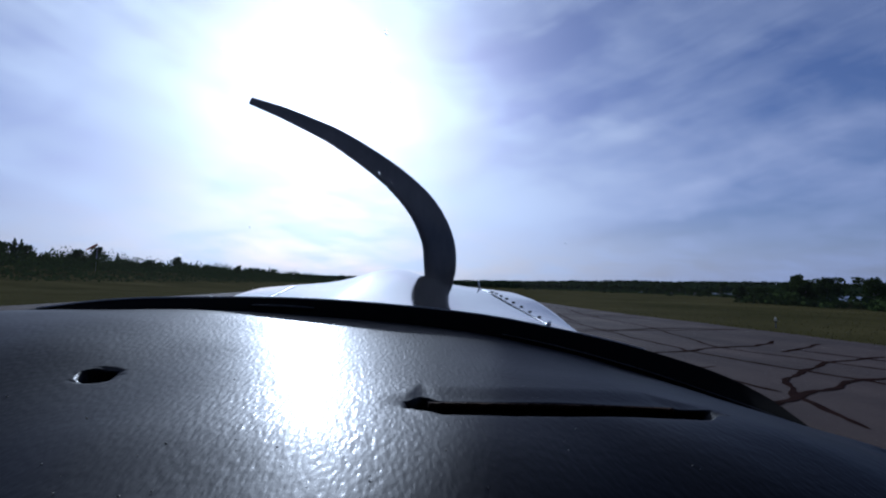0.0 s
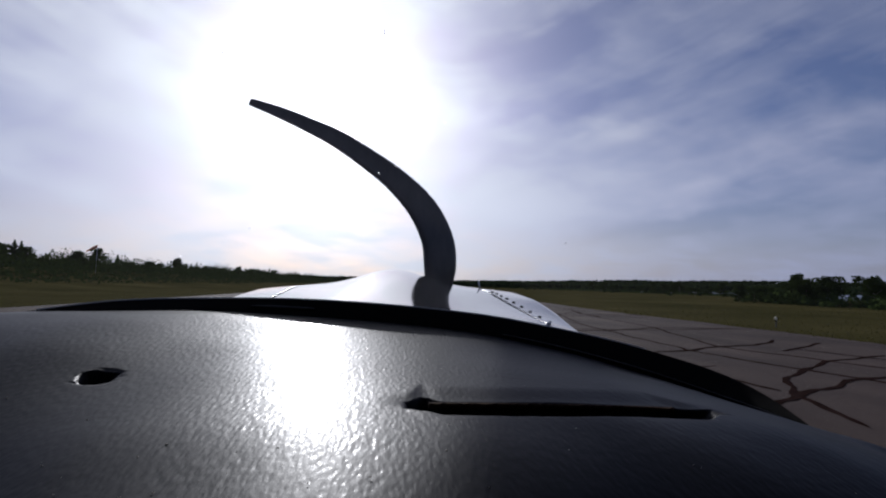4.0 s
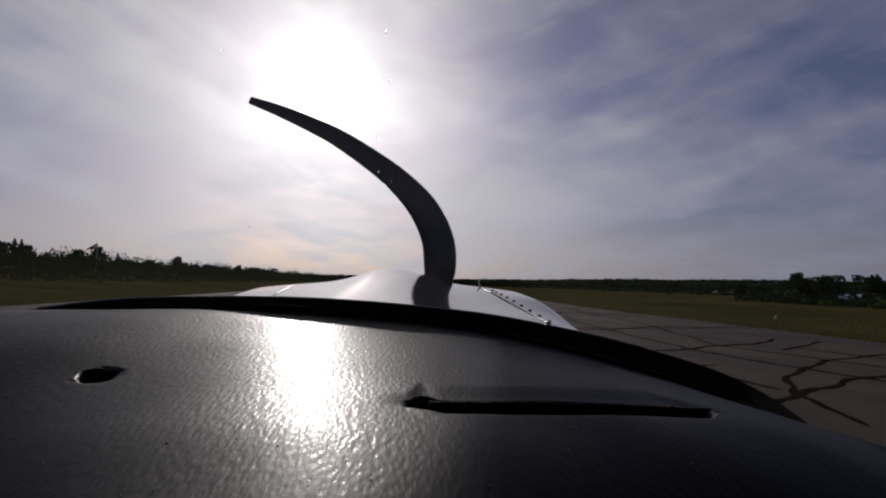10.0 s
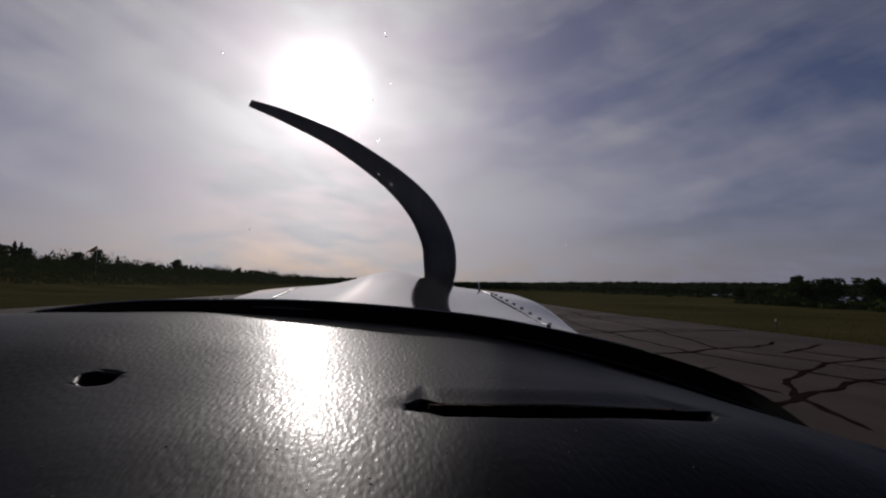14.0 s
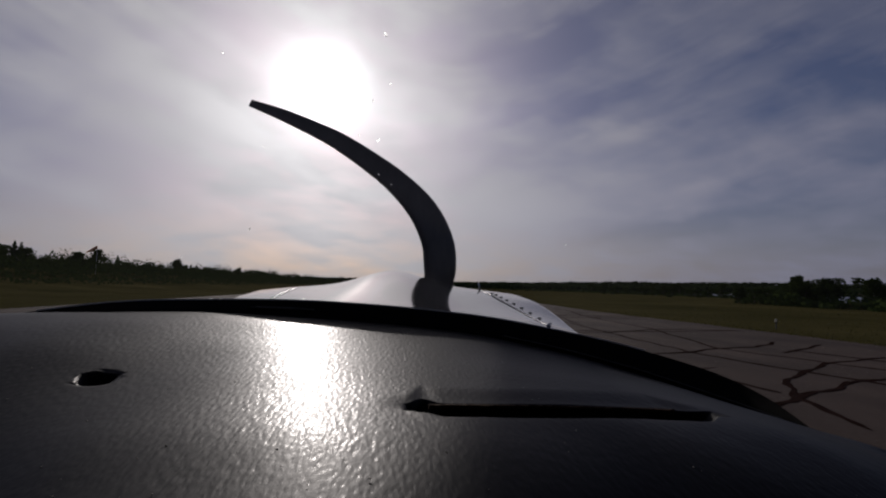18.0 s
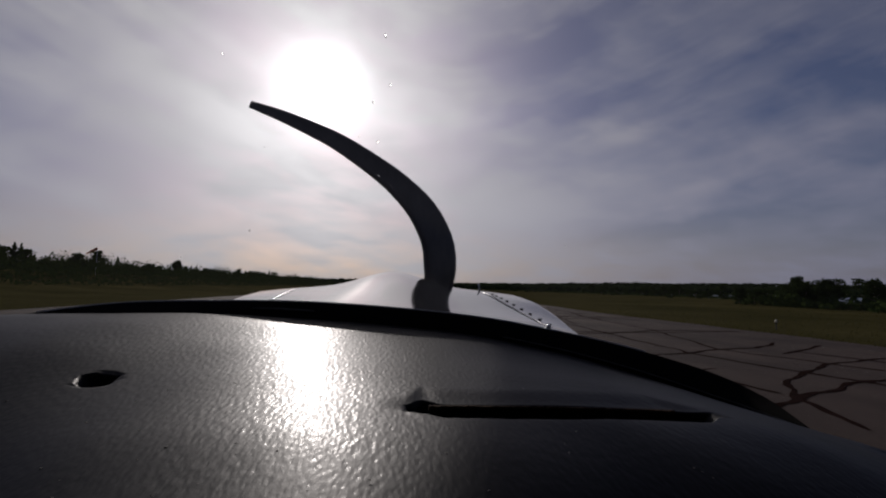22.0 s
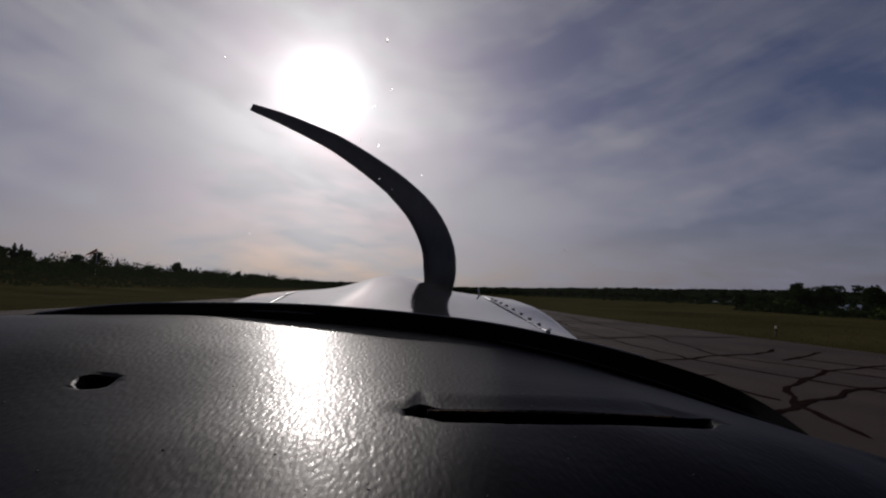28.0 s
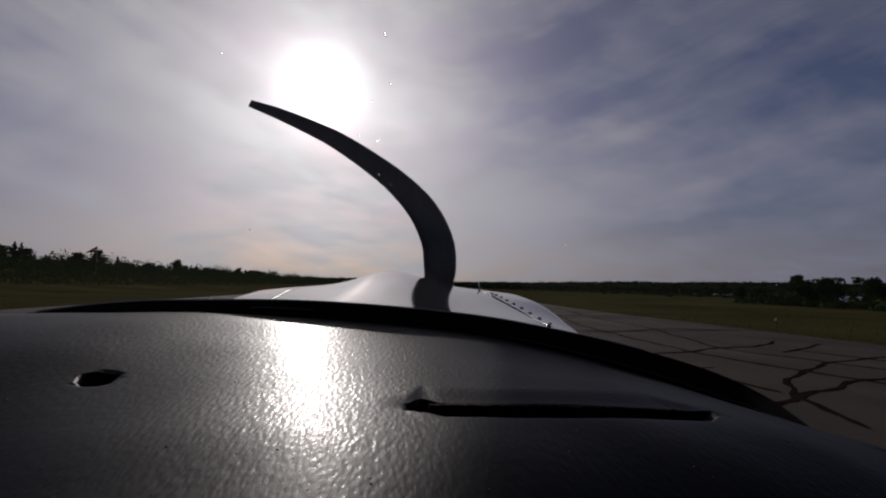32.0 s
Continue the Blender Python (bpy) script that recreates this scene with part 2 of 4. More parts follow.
BLADE = material("black_propeller_paint", (0.018, 0.017, 0.018), (0.075, 0.067, 0.064), 0.36, 9, 70, 0.08, 0.001, rough_var=0.25, stretch=(1, 1, 0.5))
ASPHALT = material("old_pale_asphalt", (0.021, 0.0140, 0.0115), (0.077, 0.0548, 0.0455), 0.9, 0.5, 34, 0.9, 0.016, shine=0.10, stretch=(1, 0.45, 1))
TAR = material("crack_sealing_tar", (0.009, 0.005, 0.004), (0.026, 0.014, 0.012), 0.9, 3, 60, 0.4, 0.006, shine=0.0)
WHITE = material("worn_white_marking", (0.30, 0.28, 0.26), (0.72, 0.71, 0.68), 0.8, 1.4, 30, 0.3, 0.006)
FIELD = material("dry_summer_grass", (0.020, 0.022, 0.007), (0.078, 0.065, 0.026), 0.95, 0.09, 1.6, 0.6, 0.12, shine=0.0)
GRASS = material("grass_blades", (0.034, 0.035, 0.009), (0.070, 0.060, 0.020), 0.8, 0.12, 3, 0, shine=0.08)
LEAF = material("green_foliage", (0.014, 0.024, 0.007), (0.044, 0.062, 0.018), 0.85, 0.7, 6, 0, spread=0.35, shine=0.0)
NEEDLE = material("dark_conifer_foliage", (0.014, 0.028, 0.010), (0.040, 0.062, 0.020), 0.65, 0.8, 6, 0, spread=0.3, shine=0.04)
WOODS = material("far_woods_foliage", (0.010, 0.017, 0.008), (0.026, 0.035, 0.015), 0.95, 0.02, 0.3, 0, shine=0.0)
BARK = material("grey_brown_bark", (0.08, 0.06, 0.045), (0.16, 0.13, 0.10), 0.9, 6, 40, 0.6, 0.02)
WATER = material("lake_water", (0.018, 0.030, 0.040), (0.026, 0.040, 0.052), 0.28, 0.05, 0.8, 0.15, 0.05)
ORANGE = material("faded_orange_cloth", (0.36, 0.10, 0.035), (0.48, 0.15, 0.05), 0.8, 3, 60, 0.2, 0.004)
YELLOW = material("pale_lamp_glass", (0.60, 0.52, 0.36), (0.72, 0.66, 0.50), 0.4, 6, 60, 0)
LINING = material("dark_grey_lining", (0.030, 0.030, 0.032), (0.050, 0.050, 0.053), 0.9, 6, 120, 0.2, 0.002)
STRIP = material("dull_strip", (0.03, 0.03, 0.03), (0.05, 0.05, 0.048), 0.6, 12, 120, 0.05, 0.001)
TAN = material("tan_plywood", (0.30, 0.18, 0.06), (0.46, 0.31, 0.12), 0.7, 40, 300, 0.2, 0.001)
TORN = material("torn_brown_padding", (0.020, 0.013, 0.009), (0.060, 0.036, 0.022), 0.9, 120, 600, 0.6, 0.001, shine=0.05)
DUST = material("pale_dust", (0.20, 0.18, 0.15), (0.34, 0.31, 0.27), 0.9, 300, 900, 0)
SPOT = material("dried_clear_spot", (0.9, 0.9, 0.88), (0.97, 0.97, 0.95), 0.32, 300, 900, 0)
SPOT.node_tree.nodes["Principled BSDF"].inputs["Transmission Weight"].default_value = 1.0
BARE = material("bare_aluminium", (0.55, 0.55, 0.56), (0.70, 0.70, 0.71), 0.3, 20, 200, 0.04, 0.001, metal=0.95)



def let_light_through(m, share):
    """Thin leaves and drops pass part of the light that falls on their far side."""
    t = m.node_tree
    b, out = t.nodes["Principled BSDF"], t.nodes["Material Output"]
    thin, both = t.nodes.new("ShaderNodeBsdfTranslucent"), t.nodes.new("ShaderNodeMixShader")
    wire(t, b.inputs["Base Color"].links[0].from_socket, thin.inputs[0])
    both.inputs[0].default_value = share
    wire(t, b.outputs[0], both.inputs[1])
    wire(t, thin.outputs[0], both.inputs[2])
    wire(t, both.outputs[0], out.inputs["Surface"])


let_light_through(GRASS, 0.5)
let_light_through(LEAF, 0.15)

# ---- building helpers ----


def mesh_of(name, verts, faces, mat, smooth=True):
    me = bpy.data.meshes.new(name)
    me.from_pydata([tuple(v) for v in verts], [], faces)
    me.materials.append(mat)
    if smooth:
        me.polygons.foreach_set("use_smooth", [True] * len(me.polygons))
    me.update()
    return me


def part(name, me, parent, label=""):
    ob = new(name, me)
    ob.parent = parent
    if label:
        ob["label"] = label
    return ob


def thing(name, at, label, category, group="", kind=""):
    ob = new(name)
    ob.empty_display_size = 0.2
    ob.matrix_basis = pose(*at)
    return tagged(ob, label, category, group, kind)


def solid(bm, name, mat, smooth=True):
    bmesh.ops.recalc_face_normals(bm, faces=bm.faces[:])
    me = bpy.data.meshes.new(name)
    bm.to_mesh(me)
    bm.free()
    me.materials.append(mat)
    if smooth:
        me.polygons.foreach_set("use_smooth", [True] * len(me.polygons))
    return me


def box(name, mat, size, at=(0, 0, 0), bevel=0.004):
    bm = bmesh.new()
    bmesh.ops.create_cube(bm, size=1, matrix=Matrix.Translation(at) @ Matrix.Diagonal((*size, 1)))
    if bevel:
        bmesh.ops.bevel(bm, geom=bm.edges[:], offset=bevel, segments=2, affect="EDGES", profile=0.5)
    return solid(bm, name, mat, False)


def rod(name, mat, a, b, r0, r1=None, sides=10):
    """A round bar from a to b, tapering from r0 to r1."""
    a, b = Vector(a), Vector(b)
    bm = bmesh.new()
    m = Matrix.Translation((a + b) / 2) @ (b - a).to_track_quat("Z", "Y").to_matrix().to_4x4()
    bmesh.ops.create_cone(bm, cap_ends=True, segments=sides, radius1=r0, radius2=r0 if r1 is None else r1, depth=(b - a).length, matrix=m)
    return solid(bm, name, mat)


def sheet(rows, closed=False):
    """Vertices and quads of a grid of rows of points."""
    n = len(rows[0])
    verts = [p for row in rows for p in row]
    faces = []
    for i in range(len(rows) - 1):
        for j in range(n if closed else n - 1):
            k = (j + 1) % n
            faces.append((i * n + j, i * n + k, (i + 1) * n + k, (i + 1) * n + j))
    return verts, faces


def spline(points, t):
    """A smooth curve through the control points; t runs from 0 to 1."""
    n = len(points) - 1
    f = min(max(t, 0.0), 1.0) * n
    i = min(int(f), n - 1)
    u = f - i
    p = [Vector(points[min(max(i + k, 0), n)]) for k in (-1, 0, 1, 2)]
    return 0.5 * (2 * p[1] + (p[2] - p[0]) * u + (2 * p[0] - 5 * p[1] + 4 * p[2] - p[3]) * u * u + (3 * p[1] - p[0] - 3 * p[2] + p[3]) * u ** 3)


def step(a, b, x):
    u = min(max((x - a) / (b - a), 0.0), 1.0)
    return u * u * (3 - 2 * u)


# ---- the land ----
PAVED = 0.03
RIGHT_EDGE, LEFT_EDGE = 16.2, -21.5
LAKE = Vector((700.0, 590.0))


def height(x, y):
    """The lie of the land: a bank beside the runway, a hollow with the lake, wooded ridges all round."""
    r = math.hypot(x, y)
    z = 4.3 * step(-36, -88, x)
    z += 0.25 * (noise.noise(Vector((x * 0.03, y * 0.03, 4))) + 0.4) * step(18, 40, abs(x + 7))
    d = (Vector((x, y)) - LAKE).length
    z -= 5.0 * step(40, 340, x) + 4.0 * step(520, 400, d)
    far = step(900, 3200, r)
    z += far * (27 + 30 * noise.noise(Vector((x * 0.0006, y * 0.0006, 1))) + 10 * noise.noise(Vector((x * 0.003, y * 0.003, 7))))
    return z


def gap_to_lake(x, y):
    """A break in the trees through which the lake shows."""
    return 47.6 < math.degrees(math.atan2(x, y)) < 49.4


def build_land():
    rings = [0, 2, 5, 9, 14, 20] + [27 * 1.125 ** k for k in range(45)]
    rings = [r for r in rings if r < 4700] + [4700]
    count = 220
    rows = [[(r * math.sin(2 * math.pi * k / count), r * math.cos(2 * math.pi * k / count), 0) for k in range(count)] for r in rings]
    rows = [[(x, y, height(x, y)) for x, y, _ in row] for row in rows]
    v, f = sheet(rows, True)
    t = FIELD.node_tree                  # grass near; far slopes coloured as woods, darkened for canopy shade
    tex, away, far = t.nodes.new("ShaderNodeTexCoord"), t.nodes.new("ShaderNodeVectorMath"), t.nodes.new("ShaderNodeMapRange")
    away.operation = "LENGTH"
    wire(t, tex.outputs["Object"], away.inputs[0])
    wire(t, away.outputs["Value"], far.inputs["Value"])
    far.inputs["From Min"].default_value, far.inputs["From Max"].default_value = 420, 700
    cover, patch, plain = t.nodes.new("ShaderNodeMix"), t.nodes.new("ShaderNodeMix"), t.nodes["Principled BSDF"].inputs["Base Color"]
    cover.data_type = patch.data_type = "RGBA"
    speck = t.nodes.new("ShaderNodeTexNoise")
    speck.inputs["Scale"].default_value, speck.inputs["Detail"].default_value = 0.012, 8
    wire(t, tex.outputs["Object"], speck.inputs["Vector"])
    patch.inputs[6].default_value, patch.inputs[7].default_value = (0.010, 0.016, 0.008, 1), (0.030, 0.038, 0.018, 1)
    wire(t, speck.outputs["Fac"], patch.inputs[0])
    wire(t, far.outputs[0], cover.inputs[0])
    wire(t, plain.links[0].from_socket, cover.inputs[6])
    wire(t, patch.outputs[2], cover.inputs[7])
    wire(t, cover.outputs[2], plain)
    ground = new("ground", mesh_of("ground", v, f, FIELD))
    tagged(ground, "dry yellow-green summer grass field with low rises", "ground", kind="structure")
    bm = bmesh.new()
    bmesh.ops.create_circle(bm, cap_ends=True, segments=64, radius=440, matrix=Matrix.Translation((LAKE.x, LAKE.y, -6.5)))
    lake = new("water", solid(bm, "water", WATER, False))
    tagged(lake, "calm grey-blue lake below the airfield", "lake", kind="structure")


def build_runway():
    n = 90
    left = [(LEFT_EDGE + 0.35 * noise.noise(Vector((0, k * 1.7, 2))), -260 + k * 14.0) for k in range(n)]
    right = [(RIGHT_EDGE + 0.35 * noise.noise(Vector((5, k * 1.7, 2))), -260 + k * 14.0) for k in range(n)]
    rows = [[(a[0] - 0.25, a[1], -0.3), (a[0], a[1], PAVED), (b[0], b[1], PAVED), (b[0] + 0.25, b[1], -0.3)] for a, b in zip(left, right)]
    v, f = sheet(rows)
    road = new("runway", mesh_of("runway", v, f, ASPHALT, False))
    return tagged(road, "wide pale weathered asphalt runway with tar-sealed cracks", "runway", kind="structure")


build_land()
runway = build_runway()


def strip(points, widths, z):
    """A thin flat seam along a line, its edges ragged."""
    rows = []
    for i, p in enumerate(points):
        a, b = points[max(i - 1, 0)], points[min(i + 1, len(points) - 1)]
        d = Vector((b[0] - a[0], b[1] - a[1])).normalized()
        w = widths[i]
        rows.append([(p[0] - d.y * w, p[1] + d.x * w, z - 0.006), (p[0] - d.y * w * 0.7, p[1] + d.x * w * 0.7, z),
                     (p[0] + d.y * w * 0.7, p[1] - d.x * w * 0.7, z), (p[0] + d.y * w, p[1] - d.x * w, z - 0.006)])
    return sheet(rows)


def build_cracks():
    rng = random.Random(11)
    made = 0

    def crack(x, y, turn, length, width):
        nonlocal made
        made += 1
        pts, ws, d = [], [], turn
        count = max(int(length / 0.35), 3)
        for k in range(count):
            pts.append((x, y))
            ws.append(width * (0.45 + 0.9 * rng.random()) * (0.35 if k in (0, count - 1) else 1))
            d += rng.gauss(0, 0.15) + 0.35 * (turn - d)
            x += math.cos(d) * 0.35
            y += math.sin(d) * 0.35
            if x > RIGHT_EDGE - 0.4 or x < LEFT_EDGE + 0.4:
                break
        if len(pts) < 3:
            return pts
        v, f = strip(pts, ws, PAVED + 0.004 + 0.0004 * (made % 9))
        part("crack_seal", mesh_of("crack_seal", v, f, TAR, False), runway)
        return pts

    def seam(width, *corners):
        """A broad seal through several corners, slightly wandering, pooled where it bends."""
        nonlocal made
        made += 1
        pts, ws = [], []
        for (x0, y0), (x1, y1) in zip(corners, corners[1:]):
            count = max(int(math.hypot(x1 - x0, y1 - y0) / 0.22), 2)
            for k in range(count):
                t = k / count
                p = Vector((x0 + (x1 - x0) * t, y0 + (y1 - y0) * t, 0))
                q = noise.noise_vector(p * 0.9 + Vector((made * 7.1, 0, 0))) * 0.16 + noise.noise_vector(p * 3.1) * 0.05
                pts.append((p.x + q.x, p.y + q.y))
                ws.append(width * (0.6 + 0.65 * rng.random()) * (1 + 0.35 * math.exp(-(min(t, 1 - t) * count / 1.5) ** 2)))
        ws[0] *= 0.4
        ws[-1] *= 0.3
        v, f = strip(pts, ws, PAVED + 0.009 + 0.0005 * (made % 11))
        part("crack_seal", mesh_of("crack_seal", v, f, TAR, False), runway, "broad ragged band of dark sealing tar")

    seam(0.06, (8.3, 34), (8.9, 25), (8.6, 17.2), (8.3, 11.9), (9.0, 9.0), (9.3, 8.0), (9.9, 4.4))
    seam(0.052, (11.9, 26), (11.5, 19), (9.8, 12.7), (10.7, 10.1), (11.1, 9.1), (11.6, 5.5))
    seam(0.062, (13.3, 10.9), (10.7, 10.1), (9.0, 9.0), (7.5, 8.0), (6.7, 6.9), (6.0, 5.0))
    seam(0.066, (12.0, 8.6), (9.3, 8.0), (6.7, 6.9), (5.9, 6.5), (3.2, 6.2))
    seam(0.068, (4.0, 11.2), (7.1, 11.6), (8.3, 11.9), (9.8, 12.7), (11.3, 13.0), (13.4, 14.4))
    seam(0.06, (11.0, 11.7), (11.9, 12.2), (14.3, 13.6))
    seam(0.05, (11.9, 12.2), (12.4, 10.7), (13.0, 8.4))
    seam(0.06, (6.4, 20), (6.3, 13), (6.5, 8.1), (6.7, 6.9))
    seam(0.08, (1.5, 17.5), (5.0, 17.0), (8.6, 17.2), (11.6, 18.6), (15.2, 18.2))
    seam(0.07, (3.0, 24.5), (6.0, 23.2), (8.9, 25), (11.9, 26), (14.9, 24.6))
    y = 4.0
    while y < 150:                       # across the runway
        x0 = LEFT_EDGE + 1 + rng.random() * 8
        line = crack(x0, y, rng.gauss(0.0, 0.10), 46 if y > 18 else 22, 0.05 + 0.06 * rng.random())
        for _ in range(3):               # side branches
            p = rng.choice(line)
            crack(p[0], p[1], rng.choice((1.2, -1.1, 2.0, 0.6)), 2 + 6 * rng.random(), 0.035)
        y += (2.6 if y < 40 else 4.5) + 4 * rng.random()
    for x in (-22.5, -15.2, -7.4, 0.5, 4.4, 6.9, 9.6, 12.2):   # along the paving lanes
        y = (20 if x > 6 else 2) + 6 * rng.random()
        while y < 170:
            ln = 12 + 30 * rng.random()
            crack(x + rng.gauss(0, 0.15), y, math.pi / 2 + rng.gauss(0, 0.02), ln, 0.035 + 0.035 * rng.random())
            y += ln + 5 * rng.random()
    for k in range(6):                   # worn bars where the runway was entered
        part("marking", box("marking", WHITE, (0.9, 24, 0.004), (2.5 + 2.0 * k, -62, PAVED + 0.004), 0), runway, "worn white painted bar")
    for k in range(8):                   # worn threshold bars and centre dashes far ahead
        part("marking", box("marking", WHITE, (1.6, 30, 0.004), (-24 + 4.6 * k, 205, PAVED + 0.004), 0), runway, "worn white painted bar")
    for k in range(6):
        part("marking", box("marking", WHITE, (0.5, 20, 0.004), (-7.2, 90 + 40 * k if k < 2 else 180 + 40 * k, PAVED + 0.009), 0), runway, "worn white painted bar")


# ---- trees and shrubs ----


def foliage(rng, name, mat, blobs, count, size):
    """Small leaf clumps scattered over and in several uneven lobes."""
    verts, faces = [], []
    for _ in range(count):
        c, r = rng.choice(blobs)
        d = Vector((rng.gauss(0, 1), rng.gauss(0, 1), rng.gauss(0, 1))).normalized()
        p = Vector(c) + Vector((d.x * r[0], d.y * r[0], d.z * r[1])) * (0.45 + 0.65 * rng.random())
        s = size * (0.5 + rng.random())
        a = Vector((rng.gauss(0, 1), rng.gauss(0, 1), rng.gauss(0, 1))).normalized()
        b = a.orthogonal().normalized()
        n = len(verts)
        verts += [p + a * s, p + b * s * 0.6, p - a * s * 0.9, p - b * s * 0.55 + a.cross(b) * s * 0.4]
        faces += [(n, n + 1, n + 2), (n, n + 2, n + 3)]
    return mesh_of(name, verts, faces, mat, False)


def trunk_mesh(rng, h, r, limbs, spread):
    bm = bmesh.new()

    def limb(a, b, r0, r1):
        m = Matrix.Translation((a + b) / 2) @ (b - a).to_track_quat("Z", "Y").to_matrix().to_4x4()
        bmesh.ops.create_cone(bm, cap_ends=True, segments=7, radius1=r0, radius2=r1, depth=(b - a).length * 1.03, matrix=m)

    base = Vector((0, 0, -0.25))
    mid = Vector((rng.gauss(0, 0.03) * h, rng.gauss(0, 0.03) * h, h * 0.5))
    top = Vector((rng.gauss(0, 0.04) * h, rng.gauss(0, 0.04) * h, h * 0.9))
    limb(base, mid, r, r * 0.65)
    limb(mid, top, r * 0.65, r * 0.15)
    for k in range(limbs):
        s = 0.25 + 0.6 * k / limbs
        o = mid * (s / 0.5) if s < 0.5 else mid.lerp(top, (s - 0.5) / 0.4)
        a = 2.4 * k + rng.random()
        e = o + Vector((math.cos(a) * spread, math.sin(a) * spread, spread * 0.55)) * (1.1 - s)
        limb(o, e, r * 0.4, r * 0.1)
    return solid(bm, "trunk", BARK)


def broadleaf(seed, h, w, label, name="tree", leaves=1700):
    rng = random.Random(seed)
    root = thing(name, (0, 0, 0), label, "tree" if name == "tree" else "shrub", "airfield trees and shrubs")
    part("trunk", trunk_mesh(rng, h, h * 0.022 + 0.02, 7, w * 0.5), root)
    low = 0.12 if name == "tree" else 0.05
    blobs = [((rng.gauss(0, 0.24) * w, rng.gauss(0, 0.24) * w, h * (low + 0.1 + (0.85 - low) * rng.random())), (w * (0.15 + 0.15 * rng.random()), h * (0.10 + 0.10 * rng.random()))) for _ in range(17)]
    blobs.append(((0, 0, h * 0.86), (w * 0.16, h * 0.12)))
    part("crown", foliage(rng, "crown", LEAF, blobs, leaves, 0.055 * h ** 0.6 + 0.07), root)
    return root


def conifer(seed, h, w, label):
    rng = random.Random(seed)
    root = thing("tree", (0, 0, 0), label, "tree", "airfield trees and shrubs")
    part("trunk", trunk_mesh(rng, h, h * 0.016 + 0.02, 10, w * 0.4), root)
    blobs = []
    for k in range(16):
        s = k / 15
        rr = w * 0.5 * (1 - s) ** 0.85 + 0.05
        a = 2.4 * k
        blobs.append(((math.cos(a) * rr * 0.45, math.sin(a) * rr * 0.45, h * (0.12 + 0.86 * s)), (rr * 0.75, h * 0.05)))
    part("crown", foliage(rng, "crown", NEEDLE, blobs, 1200, 0.045 * h ** 0.6 + 0.06), root)
    return root


def plant():
    rng = random.Random(5)
    kinds = [broadleaf(1, 6.0, 5.2, "leafy green broadleaf tree in the field margin"),
             broadleaf(2, 5.0, 4.2, "round-topped green broadleaf tree in the field margin"),
             broadleaf(3, 7.2, 5.0, "tall green broadleaf tree with an uneven crown"),
             conifer(4, 7.5, 3.4, "dark pointed conifer among the shrubs"),
             conifer(6, 5.2, 2.4, "small dark conifer among the shrubs"),
             broadleaf(7, 2.6, 3.4, "low dense green shrub in dry grass", "shrub", 900),
             broadleaf(8, 1.7, 2.6, "small scrubby green bush in dry grass", "shrub", 700),
             broadleaf(9, 3.4, 3.8, "tall bushy green shrub in dry grass", "shrub", 1000)]
    weights_left = (2, 3, 1, 2, 3, 7, 3, 9)
    used = [False] * len(kinds)

    def put(k, x, y, s):
        if gap_to_lake(x, y):
            return
        m = pose(x, y, height(x, y) - 0.03, 0, 0, rng.random() * 360) @ Matrix.Diagonal((s * (0.85 + 0.3 * rng.random()), s * (0.85 + 0.3 * rng.random()), s, 1))
        if not used[k]:
            used[k] = True
            kinds[k].matrix_basis = m
        else:
            c = copy_thing(kinds[k], Matrix.Identity(4))
            c.matrix_basis = m

    for _ in range(260):                 # on top of the bank
        y = 20 + 560 * rng.random() ** 1.3
        put(rng.choices(range(8), weights_left)[0], -77 - 52 * rng.random(), y, 0.72 + 0.5 * rng.random())
    for _ in range(70):                  # scrub beyond the grass
        y = 4 + 300 * rng.random() ** 1.4
        put(rng.choices(range(8), (0, 1, 0, 0, 1, 6, 6, 5))[0], 56 + 60 * rng.random(), y, 0.5 + 0.3 * rng.random())
    for _ in range(130):                 # the first line of trees
        y = 0 + 420 * rng.random()
        put(rng.choices(range(8), (4, 4, 2, 2, 3, 1, 0, 3))[0], 125 + 95 * rng.random(), y, 0.6 + 0.4 * rng.random())
    for _ in range(40):                  # a dense clump of larger trees
        put(rng.choices(range(8), (5, 5, 1, 0, 1, 3, 0, 5))[0], 46 + 24 * rng.random(), 28 + 32 * rng.random(), 0.45 + 0.22 * rng.random())


